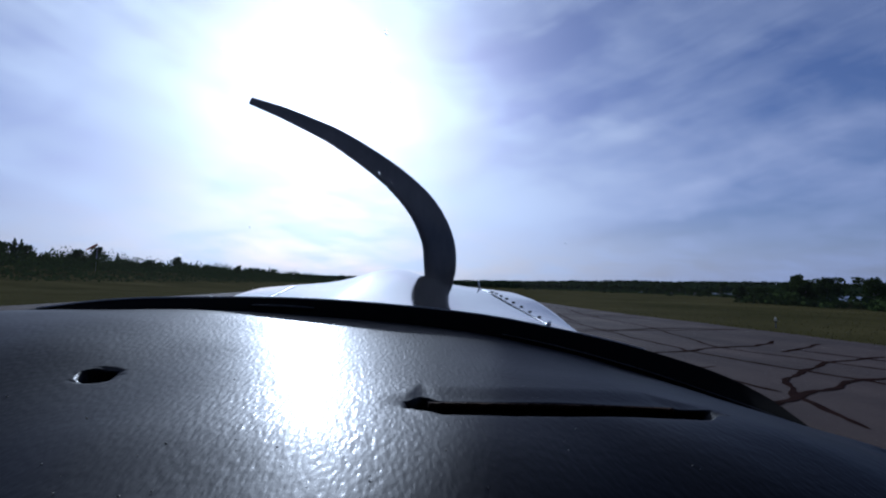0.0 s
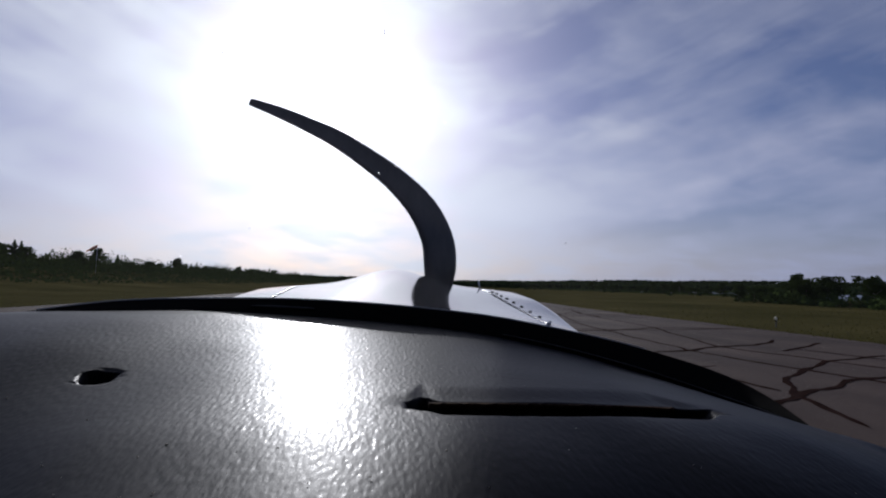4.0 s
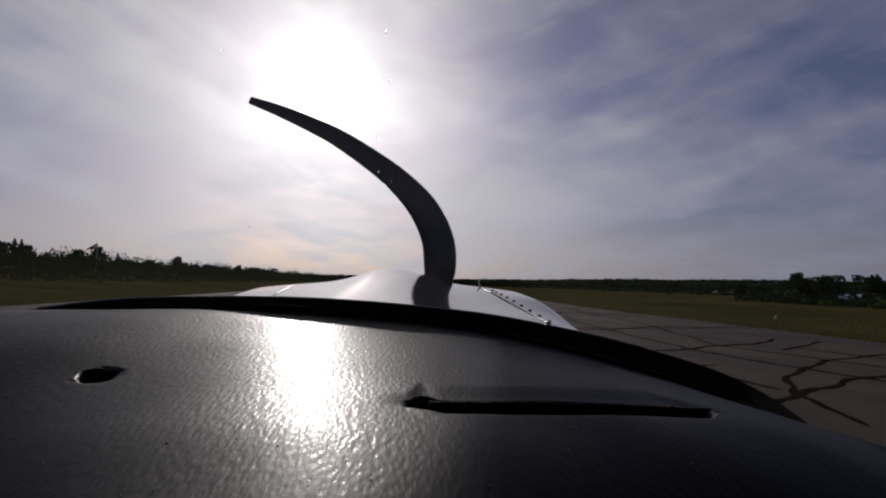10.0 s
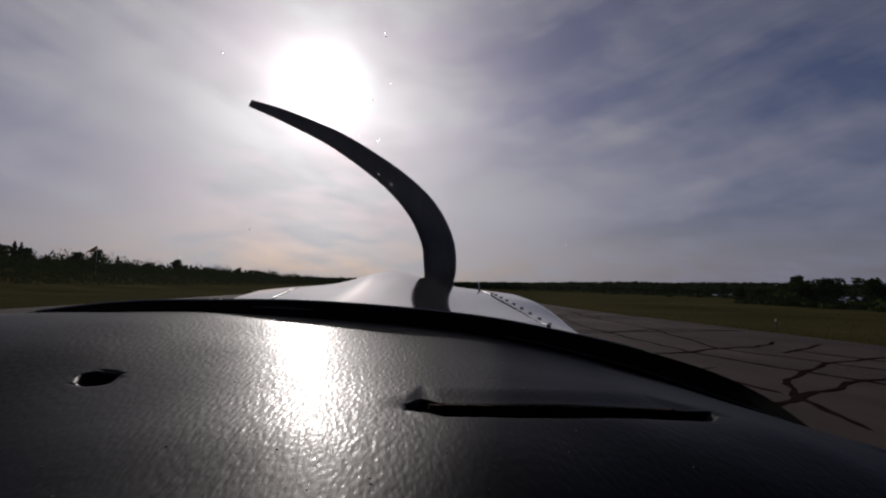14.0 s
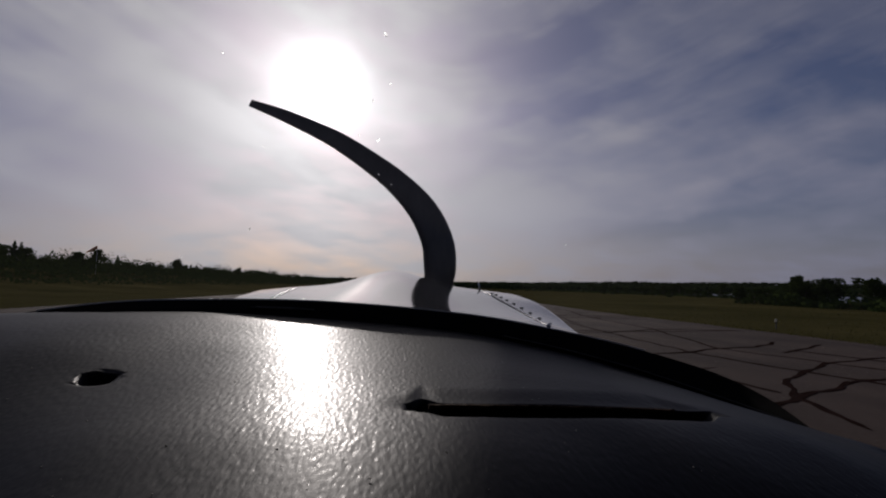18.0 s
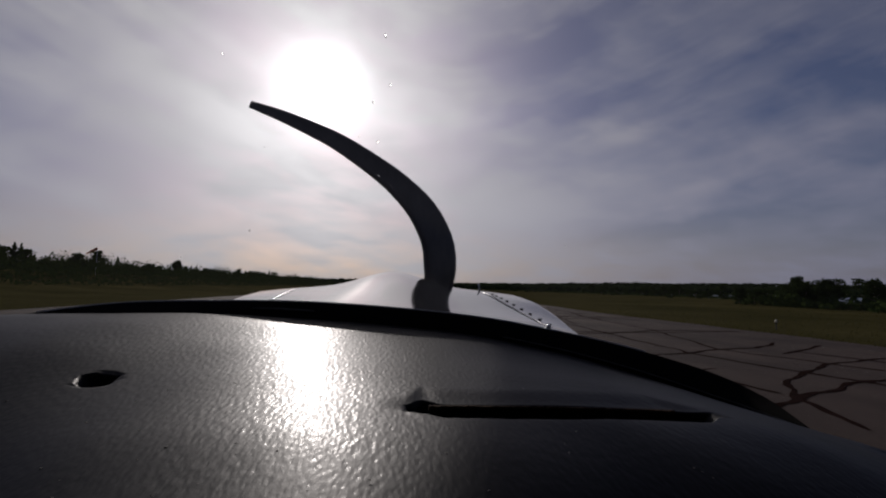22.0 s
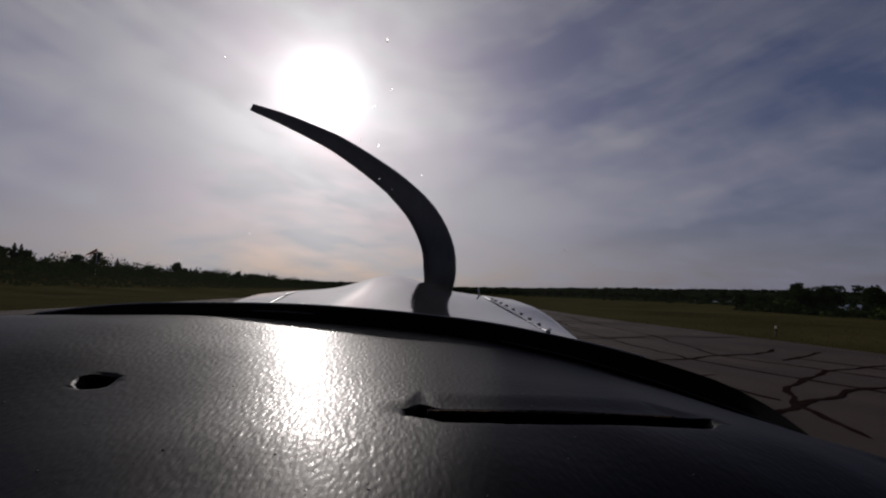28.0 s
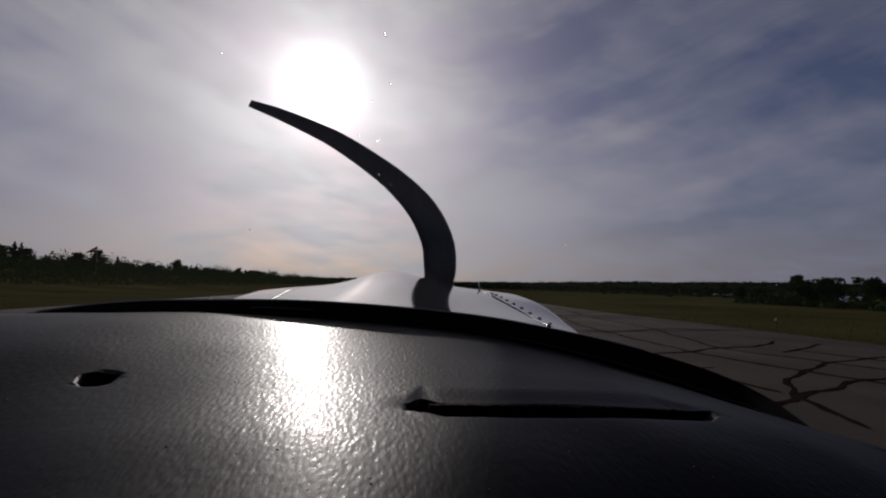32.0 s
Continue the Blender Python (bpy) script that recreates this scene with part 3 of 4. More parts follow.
def build_woods():
    """Far woods all round, joined."""
    rng = random.Random(21)
    verts, faces = [], []
    for _ in range(5200):
        a = rng.random() * 2 * math.pi
        r = 330 + 1700 * rng.random() ** 1.2
        x, y = r * math.sin(a), r * math.cos(a)
        if (Vector((x, y)) - LAKE).length < 445 or (gap_to_lake(x, y) and r < 1300) or (-60 < x < 45 and abs(y) < 1050) or abs(x + 7) < 40:
            continue
        h = (4 + 7 * rng.random() ** 2) * (0.8 if r < 600 else 1.1) * (0.55 if x > 0 else 1)
        z = height(x, y)
        for k in range(11):
            s = k / 10
            c = Vector((x + rng.gauss(0, 1.9) * (1.1 - s), y + rng.gauss(0, 1.9) * (1.1 - s), z + h * (0.05 + 0.9 * s * (0.7 + 0.3 * rng.random()))))
            w = (0.5 + 1.9 * (1 - s) * (0.3 + 0.7 * rng.random())) * h / 9
            n = len(verts)
            top = Vector((rng.gauss(0, 0.5) * w, rng.gauss(0, 0.5) * w, h * (0.05 + 0.10 * rng.random())))
            t = rng.random() * 6.28
            for j in range(4):
                q = w * (0.7 + 0.8 * rng.random())
                verts.append(c + Vector((math.cos(t + 1.57 * j) * q, math.sin(t + 1.57 * j) * q, -h * (0.04 + 0.1 * rng.random()))))
            verts.append(c + top)
            faces += [(n + j, n + (j + 1) % 4, n + 4) for j in range(4)]
    for _ in range(6500):                # tree tops along the ridges ahead
        a = radians(-62 + 150 * rng.random())
        r = 1300 + 2200 * rng.random()
        x, y = r * math.sin(a), r * math.cos(a)
        z, h = height(x, y), 9 + 8 * rng.random()
        for k in range(3):
            c = Vector((x + rng.gauss(0, 6), y + rng.gauss(0, 6), z + h * (0.3 + 0.2 * rng.random())))
            w, t, n = 5 + 5 * rng.random(), rng.random() * 6.28, len(verts)
            for j in range(3):
                verts.append(c + Vector((math.cos(t + 2.1 * j) * w, math.sin(t + 2.1 * j) * w, -h * 0.4)))
            verts.append(c + Vector((0, 0, h * 0.55)))
            faces += [(n, n + 1, n + 3), (n + 1, n + 2, n + 3), (n + 2, n, n + 3), (n, n + 2, n + 1)]
    ob = new("woods", mesh_of("woods", verts, faces, WOODS))
    tagged(ob, "dark green mixed woods on the far slopes", "woods", kind="stuff")


def build_undergrowth():
    """Low scrub that fills the field margins, joined."""
    rng = random.Random(41)
    verts, faces = [], []
    for k in range(260000):
        if k % 3:
            x, y = -50 - 84 * rng.random() ** 0.7, 5 + 600 * rng.random() ** 1.2
        else:
            x, y = (118 + 110 * rng.random(), -40 + 520 * rng.random() ** 1.1) if k % 5 else (46 + 26 * rng.random(), 26 + 36 * rng.random())
        lump = noise.noise(Vector((x * 0.11, y * 0.11, 3))) + 0.5 * noise.noise(Vector((x * 0.4, y * 0.4, 8)))
        if lump < (-0.42 if x < 0 else -0.25) or (gap_to_lake(x, y) and rng.random() < 0.8):
            continue
        p = Vector((x, y, height(x, y) + (0.3 + (5.4 * step(-44, -80, x) if x < 0 else 2.0 if x > 100 else 2.8) * max(lump + (0.42 if x < 0 else 0.25), 0)) * rng.random()))
        s = 0.15 + 0.26 * rng.random()
        a = Vector((rng.gauss(0, 1), rng.gauss(0, 1), rng.gauss(0, 1))).normalized()
        b = a.orthogonal().normalized()
        n = len(verts)
        verts += [p + a * s, p + b * s * 0.7, p - a * s * 0.9, p - b * s * 0.6]
        faces += [(n, n + 1, n + 2), (n, n + 2, n + 3)]
    ob = new("undergrowth", mesh_of("undergrowth", verts, faces, LEAF, False))
    tagged(ob, "dense low green scrub along the field margins", "scrub", kind="stuff")


def build_grass():
    rng = random.Random(31)
    verts, faces = [], []
    for k in range(46000):
        if k % 3:
            x = RIGHT_EDGE - 0.2 + 34 * rng.random() ** 1.8
            y = 4 + 85 * rng.random() ** 1.3
        else:
            x = LEFT_EDGE + 0.2 - 30 * rng.random() ** 1.5
            y = 22 + 110 * rng.random()
        z, h = height(x, y) - 0.02, 0.04 + 0.11 * rng.random() ** 2
        a, w = rng.random() * 6.28, 0.012 + 0.02 * rng.random()
        n = len(verts)
        dx, dy = math.cos(a), math.sin(a)
        verts += [(x - dx * w, y - dy * w, z), (x + dx * w, y + dy * w, z), (x + dy * h * 0.25, y - dx * h * 0.25, z + h)]
        faces.append((n, n + 1, n + 2))
    ob = new("grass", mesh_of("grass", verts, faces, GRASS, False))
    tagged(ob, "long dry yellow-green grass beside the runway", "grass", kind="stuff")


# ---- the aircraft ----
aircraft = thing("light_aircraft", (0, 0, 0), "small grey single-engined aircraft standing on the runway", "aircraft")


def rel(p):
    return (p[0] + EYE.x, p[1] + EYE.y, p[2] + EYE.z)


# lines of the cockpit, in metres from the camera
COAMING = [(-0.60, 0.56, -0.048), (-0.481, 0.624, -0.0440), (-0.379, 0.672, -0.0434), (-0.24, 0.702, -0.0456), (-0.077, 0.710, -0.0550), (0.095, 0.691, -0.0690),
           (0.218, 0.658, -0.0880), (0.323, 0.607, -0.1120), (0.396, 0.535, -0.1318), (0.442, 0.445, -0.142), (0.462, 0.383, -0.145), (0.472, 0.32, -0.151)]
RIM = [(-0.475, 0.628, -0.0463), (-0.394, 0.699, -0.0325), (-0.269, 0.734, -0.0281), (-0.134, 0.739, -0.0283), (0.008, 0.729, -0.0356), (0.142, 0.709, -0.0477),
       (0.235, 0.684, -0.062), (0.34, 0.639, -0.0826), (0.42, 0.566, -0.1057), (0.446, 0.504, -0.1245), (0.444, 0.443, -0.1425)]
NEAR = [(-0.60, 0.10, -0.098), (-0.2, 0.10, -0.106), (0.1, 0.10, -0.098), (0.3, 0.10, -0.112), (0.42, 0.10, -0.185)]


def cover_point(u, v):
    """The padded cover: u across from its far corner, v from the seats (0) to the windscreen (1)."""
    a, b = spline(NEAR, u), spline(COAMING, u)
    p = a.lerp(b, v)
    w = max(0.0, v - 0.15) / 0.85
    flat = step(-0.17, -0.36, p.x)       # toward the door the pad is level at the screen and falls away to the seats
    low = a.z - 0.050 * flat
    rise = (1 - flat) * w ** (1.25 + 0.45 * step(-0.33, -0.17, p.x)) + flat * (1 - (1 - w) ** 2.0)
    p.z = low + (b.z - low) * rise
    p.z -= (0.35 + 1.45 * step(-0.05, 0.22, p.x) + 1.3 * step(-0.13, -0.26, p.x)) * max(0.0, 0.335 - p.y) ** 2      # rolled edge toward the seats
    p.z -= 0.05 * step(0.06, -0.12, p.x) * max(0.0, 0.46 - p.y) ** 2
    d = p.x + 0.10
    p.z -= 0.026 * d * math.exp(-(d / 0.15) ** 2) * step(0.1, 0.45, v) * step(1.0, 0.85, v)      # a slight twist, shaped to draw the sun's glare leftward
    return p


def dent(x, y):
    """How far the cover is pushed in: the long air slot and the torn round hole."""
    d = 0.0
    s = (x - 0.0224) / 0.2220
    if -0.14 < s < 1.2:
        edge = 0.3402 - 0.0333 * s + 0.0242 * s * s + 0.0006 * noise.noise(Vector((x * 60, 0, 5)))
        w = 0.046 + 0.006 * s
        edge += w * (0.20 * step(0.10, 0.03, s) + 0.13 * step(0.03, -0.03, s) + 0.3 * step(1.0, 1.12, s))          # the cut runs out in a hook and a narrow tear
        w -= w * (0.55 * step(0.98, 1.12, s) + 0.5 * step(0.04, -0.03, s))
        ends = step(-0.04, 0.0, s) * step(1.17, 1.0, s)
        f = (y - edge) / w
        if 0 <= f < 1:
            d = (0.030 * (1 - f) ** 1.5 + 0.024 * step(0.96, 0.80, f)) * ends
        elif f < 0:
            d = -0.0005 * ends * step(-0.6, 0.0, f)
        d += 0.0036 * step(-0.14, 0.10, s) * step(1.2, 1.0, s) * step(1.75, 0.9, f) * (f >= 0) * (ends + (1 - ends) * step(0.0, 0.6, f))
    q = math.hypot((x + 0.2508) / 0.0122, (y - 0.4310 - 0.1 * (x + 0.2513)) / 0.0150)
    q += 0.22 * noise.noise(Vector((x * 120, y * 120, 3)))
    lip = 0.0018 * math.exp(-((q - 1.12) / 0.12) ** 2) * step(-0.254, -0.262, x)       # the torn edge stands up
    return d + 0.030 * step(1.04, 0.86, q) + 0.0016 * step(1.5, 1.0, q) - lip


def build_glareshield():
    us = [k / 700 for k in range(701)]
    vs = sorted(set([round(k / 60, 4) for k in range(61)] + [round(0.35 + k / 1000, 4) for k in range(310)]))
    rows = []
    for v in vs:
        row = []
        for u in us:
            p = cover_point(u, v)
            p.z -= dent(p.x, p.y) + 0.0012 * noise.noise(Vector((u * 14, v * 7, 9)))
            row.append(rel(p))
        rows.append(row)
    rows.append([rel(Vector(cover_point(u, 1.0)) + Vector((0, 0.004, -0.05))) for u in us])
    rows.insert(0, [rel(Vector(cover_point(u, 0.0)) + Vector((0, -0.004, -0.05))) for u in us])
    v, f = sheet(rows)
    part("glareshield", mesh_of("glareshield", v, f, VINYL), aircraft, "black pebble-grained glareshield with an air slot and a hole")


def cover_height(x, y):
    """Height of the cover at a place in the plan, before dents."""
    u = 0.5
    for _ in range(40):
        a, b = spline(NEAR, u), spline(COAMING, u)
        v = (y - a.y) / (b.y - a.y)
        u = min(max(u + 0.6 * (x - a.lerp(b, v).x), 0.0), 1.0)
    return cover_point(u, v).z


def build_slot_lining():
    """What shows inside the long slot: a tan backing board, the ragged cut edge over it and two screws."""
    rng = random.Random(77)

    def lip(s):
        return 0.0224 + 0.2220 * s, 0.3402 - 0.0333 * s + 0.0242 * s * s, 0.046 + 0.006 * s

    def ribbon(name, s0, s1, f, top, low, deep, mat, label, ragged):
        rows = []
        for k in range(81):
            x, edge, w = lip(s0 + (s1 - s0) * k / 80)
            y = edge + f * w
            z = cover_height(x, y) - 0.0036
            j = [ragged * rng.gauss(0, 1) for _ in range(2)]
            rows.append([rel((x, y + j[0], z - top + j[1])), rel((x, y + deep, z - top)), rel((x, y + deep, z - low)), rel((x, y + j[0], z - low - j[1]))])
        v, f4 = sheet(rows, True)
        f4 += [tuple(range(4)), tuple(range(320, 324))]
        part(name, mesh_of(name, v, f4, mat), aircraft, label)

    ribbon("backing_board", 0.14, 0.80, 0.62, 0.0075, 0.020, 0.003, TAN, "tan plywood edge inside the air slot", 0.0002)
    ribbon("cut_edge", 0.05, 1.02, 0.86, -0.0002, 0.0035, 0.003, TORN, "ragged dark brown cut edge of the padding", 0.0005)
    for sp, f in ((0.075, 0.35), (1.10, 0.3)):
        x, edge, w = lip(sp)
        z = cover_height(x, edge) - 0.010
        part("screw", rod("screw", BARE, rel((x, edge + f * w, z)), rel((x, edge + f * w - 0.002, z + 0.004)), 0.0026, 0.0022, 12), aircraft, "small bright screw head")


def build_dust():
    """Pale specks of dust on the pad, too many to count."""
    rng = random.Random(63)
    bm = bmesh.new()
    for _ in range(80):
        x, y, r = rng.uniform(-0.36, 0.30), 0.24 + 0.3 * rng.random() ** 1.4, 0.0002 + 0.0005 * rng.random() ** 3
        bmesh.ops.create_icosphere(bm, subdivisions=1, radius=r, matrix=Matrix.Translation(rel((x, y, cover_height(x, y) - dent(x, y) + 0.0005))) @ Matrix.Diagonal((1.4, 1.0, 0.6, 1)))
    tagged(part("dust", solid(bm, "dust", DUST), aircraft, "pale specks of dust on the glareshield"), kind="stuff")


def build_rim():
    rows = []
    n = 120
    for k in range(n + 1):
        t = k / n
        r = spline(RIM, t)
        c = spline(COAMING, 0.095 + (0.822 - 0.095) * t)
        out = Vector((r.x * 0.5, 0.5, 0)).normalized() * 0.006
        rows.append([rel(p) for p in (c + Vector((0, 0, -0.006)), c.lerp(r, 0.5) + Vector((0, 0.003, -0.002)), r - Vector((0, 0.0, 0.0012)), r + out * 0.3 + Vector((0, 0, 0.0006)), r + out, c + out * 2 + Vector((0, 0, -0.06)))])
    v, f = sheet(rows, True)
    part("windscreen_seal", mesh_of("windscreen_seal", v, f, RUBBER), aircraft, "matt black rubber seal along the windscreen foot")
    rows = []
    for k in range(n + 1):
        t = 0.03 + 0.70 * k / n
        r = spline(RIM, t) + Vector((0, 0.0045, 0.0012))
        rows.append([rel(r + Vector(o)) for o in ((0, -0.001, 0), (0, 0, 0.0012), (0, 0.0016, 0), (0, 0, -0.002))])
    v, f = sheet(rows, True)
    part("trim", mesh_of("trim", v, f, STEEL), aircraft, "thin bright metal edge")
    for t0, t1, up, tall in ((0.255, 0.325, 0.52, 0.0016), (0.56, 0.97, 0.22, 0.0010)):
        rows = []
        for k in range(41):
            t = t0 + (t1 - t0) * k / 40
            a, b = spline(COAMING, 0.095 + (0.822 - 0.095) * t), spline(RIM, t)
            m = a.lerp(b, up) + Vector((0, 0.0, -0.001))
            thick = tall * math.sin(math.pi * (0.04 + 0.92 * k / 40)) ** 0.5
            rows.append([rel(m + Vector(o)) for o in ((0, -0.002, -thick), (0, -0.002, thick), (0, 0.004, thick), (0, 0.004, -thick))])
        v, f = sheet(rows, True)
        part("strip", mesh_of("strip", v, f, STRIP), aircraft, "thin dull metal strip")
    for t, r in ((0.195, 0.0019), (0.205, 0.0013), (0.297, 0.0021), (0.305, 0.0014)):
        bm = bmesh.new()
        bmesh.ops.create_uvsphere(bm, u_segments=12, v_segments=8, radius=r, matrix=Matrix.Translation(rel(spline(RIM, t) + Vector((0, 0.004, 0.0014)))) @ Matrix.Diagonal((1.3, 1, 0.7, 1)))
        part("screw", solid(bm, "screw", BARE), aircraft, "small bright round screw head")


def build_windscreen():
    foot = [(-0.51, 0.25, -0.12), (-0.515, 0.42, -0.08), (-0.50, 0.55, -0.055)] + [RIM[i] for i in (1, 2, 3, 4, 5, 6, 7, 8)] + [(0.468, 0.46, -0.140), (0.49, 0.36, -0.155), (0.505, 0.25, -0.17)]
    head = [(-0.50, 0.25, 0.05), (-0.47, 0.25, 0.32), (-0.30, 0.25, 0.44), (0, 0.25, 0.455), (0.30, 0.25, 0.44), (0.47, 0.25, 0.32), (0.50, 0.25, 0.05)]
    rows = []
    for i in range(13):
        a = i / 12
        row = []
        for k in range(61):
            p = spline(foot, k / 60).lerp(spline(head, k / 60), a)
            row.append(rel(p + Vector((0, 0.035 * math.sin(math.pi * a), 0.03 * math.sin(math.pi * a)))))
        rows.append(row)
    v, f = sheet(rows)
    pane = part("windscreen", mesh_of("windscreen", v, f, ACRYLIC), aircraft, "clear slightly dusty acrylic windscreen")
    pane.visible_shadow = False
    rng = random.Random(91)
    spots = [(0.58, 0.475, 2.2), (0.50, 0.475, 1.6), (0.467, 0.4625, 1.3), (0.392, 0.4625, 2.0), (0.533, 0.375, 1.3), (0.183, 0.354, 1.5), (0.367, 0.383, 1.0), (0.208, 0.625, 1.0), (0.117, 0.292, 1.2), (0.40, 0.45, 1.6)]
    # more small spots near the sun, added in place of the scattered glare
    spots += [(rng.uniform(0.22, 0.56), rng.uniform(0.36, 0.54), rng.uniform(0.35, 0.8)) for _ in range(28)]
    for a, k, size in spots:
        p = spline(foot, k).lerp(spline(head, k), a) + Vector((0, 0.035 * math.sin(math.pi * a) + 0.001, 0.03 * math.sin(math.pi * a)))
        bm = bmesh.new()
        bmesh.ops.create_icosphere(bm, subdivisions=2, radius=size * 0.0009)
        bmesh.ops.transform(bm, verts=bm.verts[:], matrix=Matrix.Translation(rel(p)) @ pose(0, 0, 0, 0, rng.uniform(-35, 35), 0) @ Matrix.Diagonal((0.7, 0.25, 1.5, 1)))
        part("insect_spot", solid(bm, "insect_spot", SPOT), pane, "dried clear insect spot")


def build_cabin():
    """Plain closed cabin round and behind the camera, added unseen to block skylight: roof, sides and bulkhead."""
    outer, inner = [], []
    for y, hw, top in ((0.24, 0.52, 0.46), (0.1, 0.53, 0.48), (-0.5, 0.53, 0.48), (-1.2, 0.46, 0.40)):
        for ring, off in ((outer, 0.0), (inner, 0.03)):
            row = []
            for a in range(25):
                t = math.pi * a / 24
                c, q = math.cos(t), math.sin(t)
                row.append(rel(((hw - off) * math.copysign(abs(c) ** 0.45, c), y, -0.22 + (top - off + 0.22) * q ** 0.45)))
            ring.append(row)
    rows = inner + outer[::-1]
    v, f = sheet(rows + [inner[0]])
    part("cabin_roof", mesh_of("cabin_roof", v, f, LINING), aircraft, "added plain dark grey cabin roof and sides, out of view")
    part("bulkhead", box("bulkhead", LINING, (0.90, 0.03, 0.62), rel((0, -1.19, 0.08)), 0.01), aircraft, "added plain dark grey rear wall, out of view")
    part("cabin_floor", box("cabin_floor", LINING, (0.98, 1.55, 0.02), rel((0, -0.42, -0.235)), 0.005), aircraft)


def ramp(a, b, x):
    """A nearly even rise from 0 to 1, softened at its ends."""
    return 0.4 * step(a, b, x) + 0.6 * min(max((x - a) / (b - a), 0.0), 1.0)


def cowl_top(x, y):
    """Height of the engine cover over the camera's level."""
    z = -0.050 + 0.048 * ramp(0.70, 1.34, y)
    z += 0.046 * ramp(0.70, 1.26, y) * math.exp(-((x - 0.008) / 0.118) ** 2) * (1 - 0.25 * step(1.28, 1.36, y))
    fall = 0.045 - 0.029 * step(0.80, 1.16, y)
    z -= fall * (max(0.0, abs(x) - 0.10) / 0.25) ** 2
    return z - 0.05 * (max(0.0, abs(x) - 0.372 + 0.014 * step(0.95, 1.2, y)) / 0.03) ** 2.5


def build_cowl():
    rows = []
    for k in range(41):
        y = 0.725 + 0.635 * k / 40
        hw = 0.404 - 0.018 * step(0.95, 1.25, y) - 0.035 * step(1.27, 1.37, y)
        row = []
        for j in range(81):
            x = hw * math.sin(math.pi / 2 * (j / 40 - 1))
            row.append(rel((x, y, cowl_top(x, y) - 0.02 * step(1.31, 1.37, y))))
        for j in range(1, 20):           # round the belly
            a = math.pi * j / 20
            row.append((hw * math.cos(a), y, EYE.z - 0.09 - (0.52 - 0.16 * step(0.9, 1.37, y)) * math.sin(a) ** 0.6))
        rows.append(row)
    v, f = sheet(rows, True)
    n = len(rows[0])
    f.append(tuple(range((len(rows) - 1) * n, len(rows) * n)))
    f.append(tuple(reversed(range(n))))
    cowl = part("cowling", mesh_of("cowling", v, f, PAINT), aircraft, "glossy grey engine cowling with a central hump")
    def hinge_x(y):
        return 0.2555 + 0.032 * (1 - step(0.78, 1.10, y))

    def band(name, side, d0, d1, low, high, mat, label):
        """A narrow strip that follows the hinge line on the cover."""
        rows = []
        for k in range(49):
            y = 0.80 + 0.46 * k / 48
            a, b = (hinge_x(y) + d0) * side, (hinge_x(y) + d1) * side
            za, zb = cowl_top(a, y), cowl_top(b, y)
            rows.append([rel(p) for p in ((a, y, za - low), (a, y, za + high * 0.6), ((a + b) / 2, y, (za + zb) / 2 + high), (b, y, zb + high * 0.6), (b, y, zb - low))])
        v, f = sheet(rows, True)
        f += [tuple(range(5)), tuple(range(240, 245))]
        return part(name, mesh_of(name, v, f, mat), cowl, label)

    bm = bmesh.new()
    bmesh.ops.create_uvsphere(bm, u_segments=10, v_segments=6, radius=0.0032, matrix=Matrix.Diagonal((1.5, 1, 0.45, 1)))
    stud = solid(bm, "stud", RUBBER)
    for side in (1, -1):                 # piano hinges of the side doors
        band("hinge", side, -0.0012, 0.0012, 0.002, 0.0012, STEEL, "long bright piano hinge")
        band("seam", side, -0.0046, -0.0014, 0.002, 0.0007, RUBBER, "dark panel seam")
        band("seam", side, 0.0014, 0.0052, 0.002, 0.0007, RUBBER, "dark panel seam")
    for k in range(9):
        y = 0.855 + 0.043 * k
        x = hinge_x(y) + 0.025 - 0.008 * step(1.0, 1.2, y)
        ob = part("stud", stud, cowl)
        ob.location = rel((x, y, cowl_top(x, y) + 0.0008))
    bm = bmesh.new()
    bmesh.ops.create_uvsphere(bm, u_segments=12, v_segments=8, radius=0.0045, matrix=Matrix.Translation(rel((0.2875, 0.803, cowl_top(0.2875, 0.803) + 0.002))) @ Matrix.Diagonal((1.1, 1.3, 0.6, 1)))
    part("fastener", solid(bm, "fastener", BARE), cowl, "bright rounded fastener at the hinge's end")
    pin = rel((0.257, 1.295, cowl_top(0.257, 1.295)))
    part("hinge_pin", rod("hinge_pin", BARE, pin, (pin[0] - 0.004, pin[1], pin[2] + 0.022), 0.0026, 0.0018), cowl, "bright bent hinge pin")
    return cowl


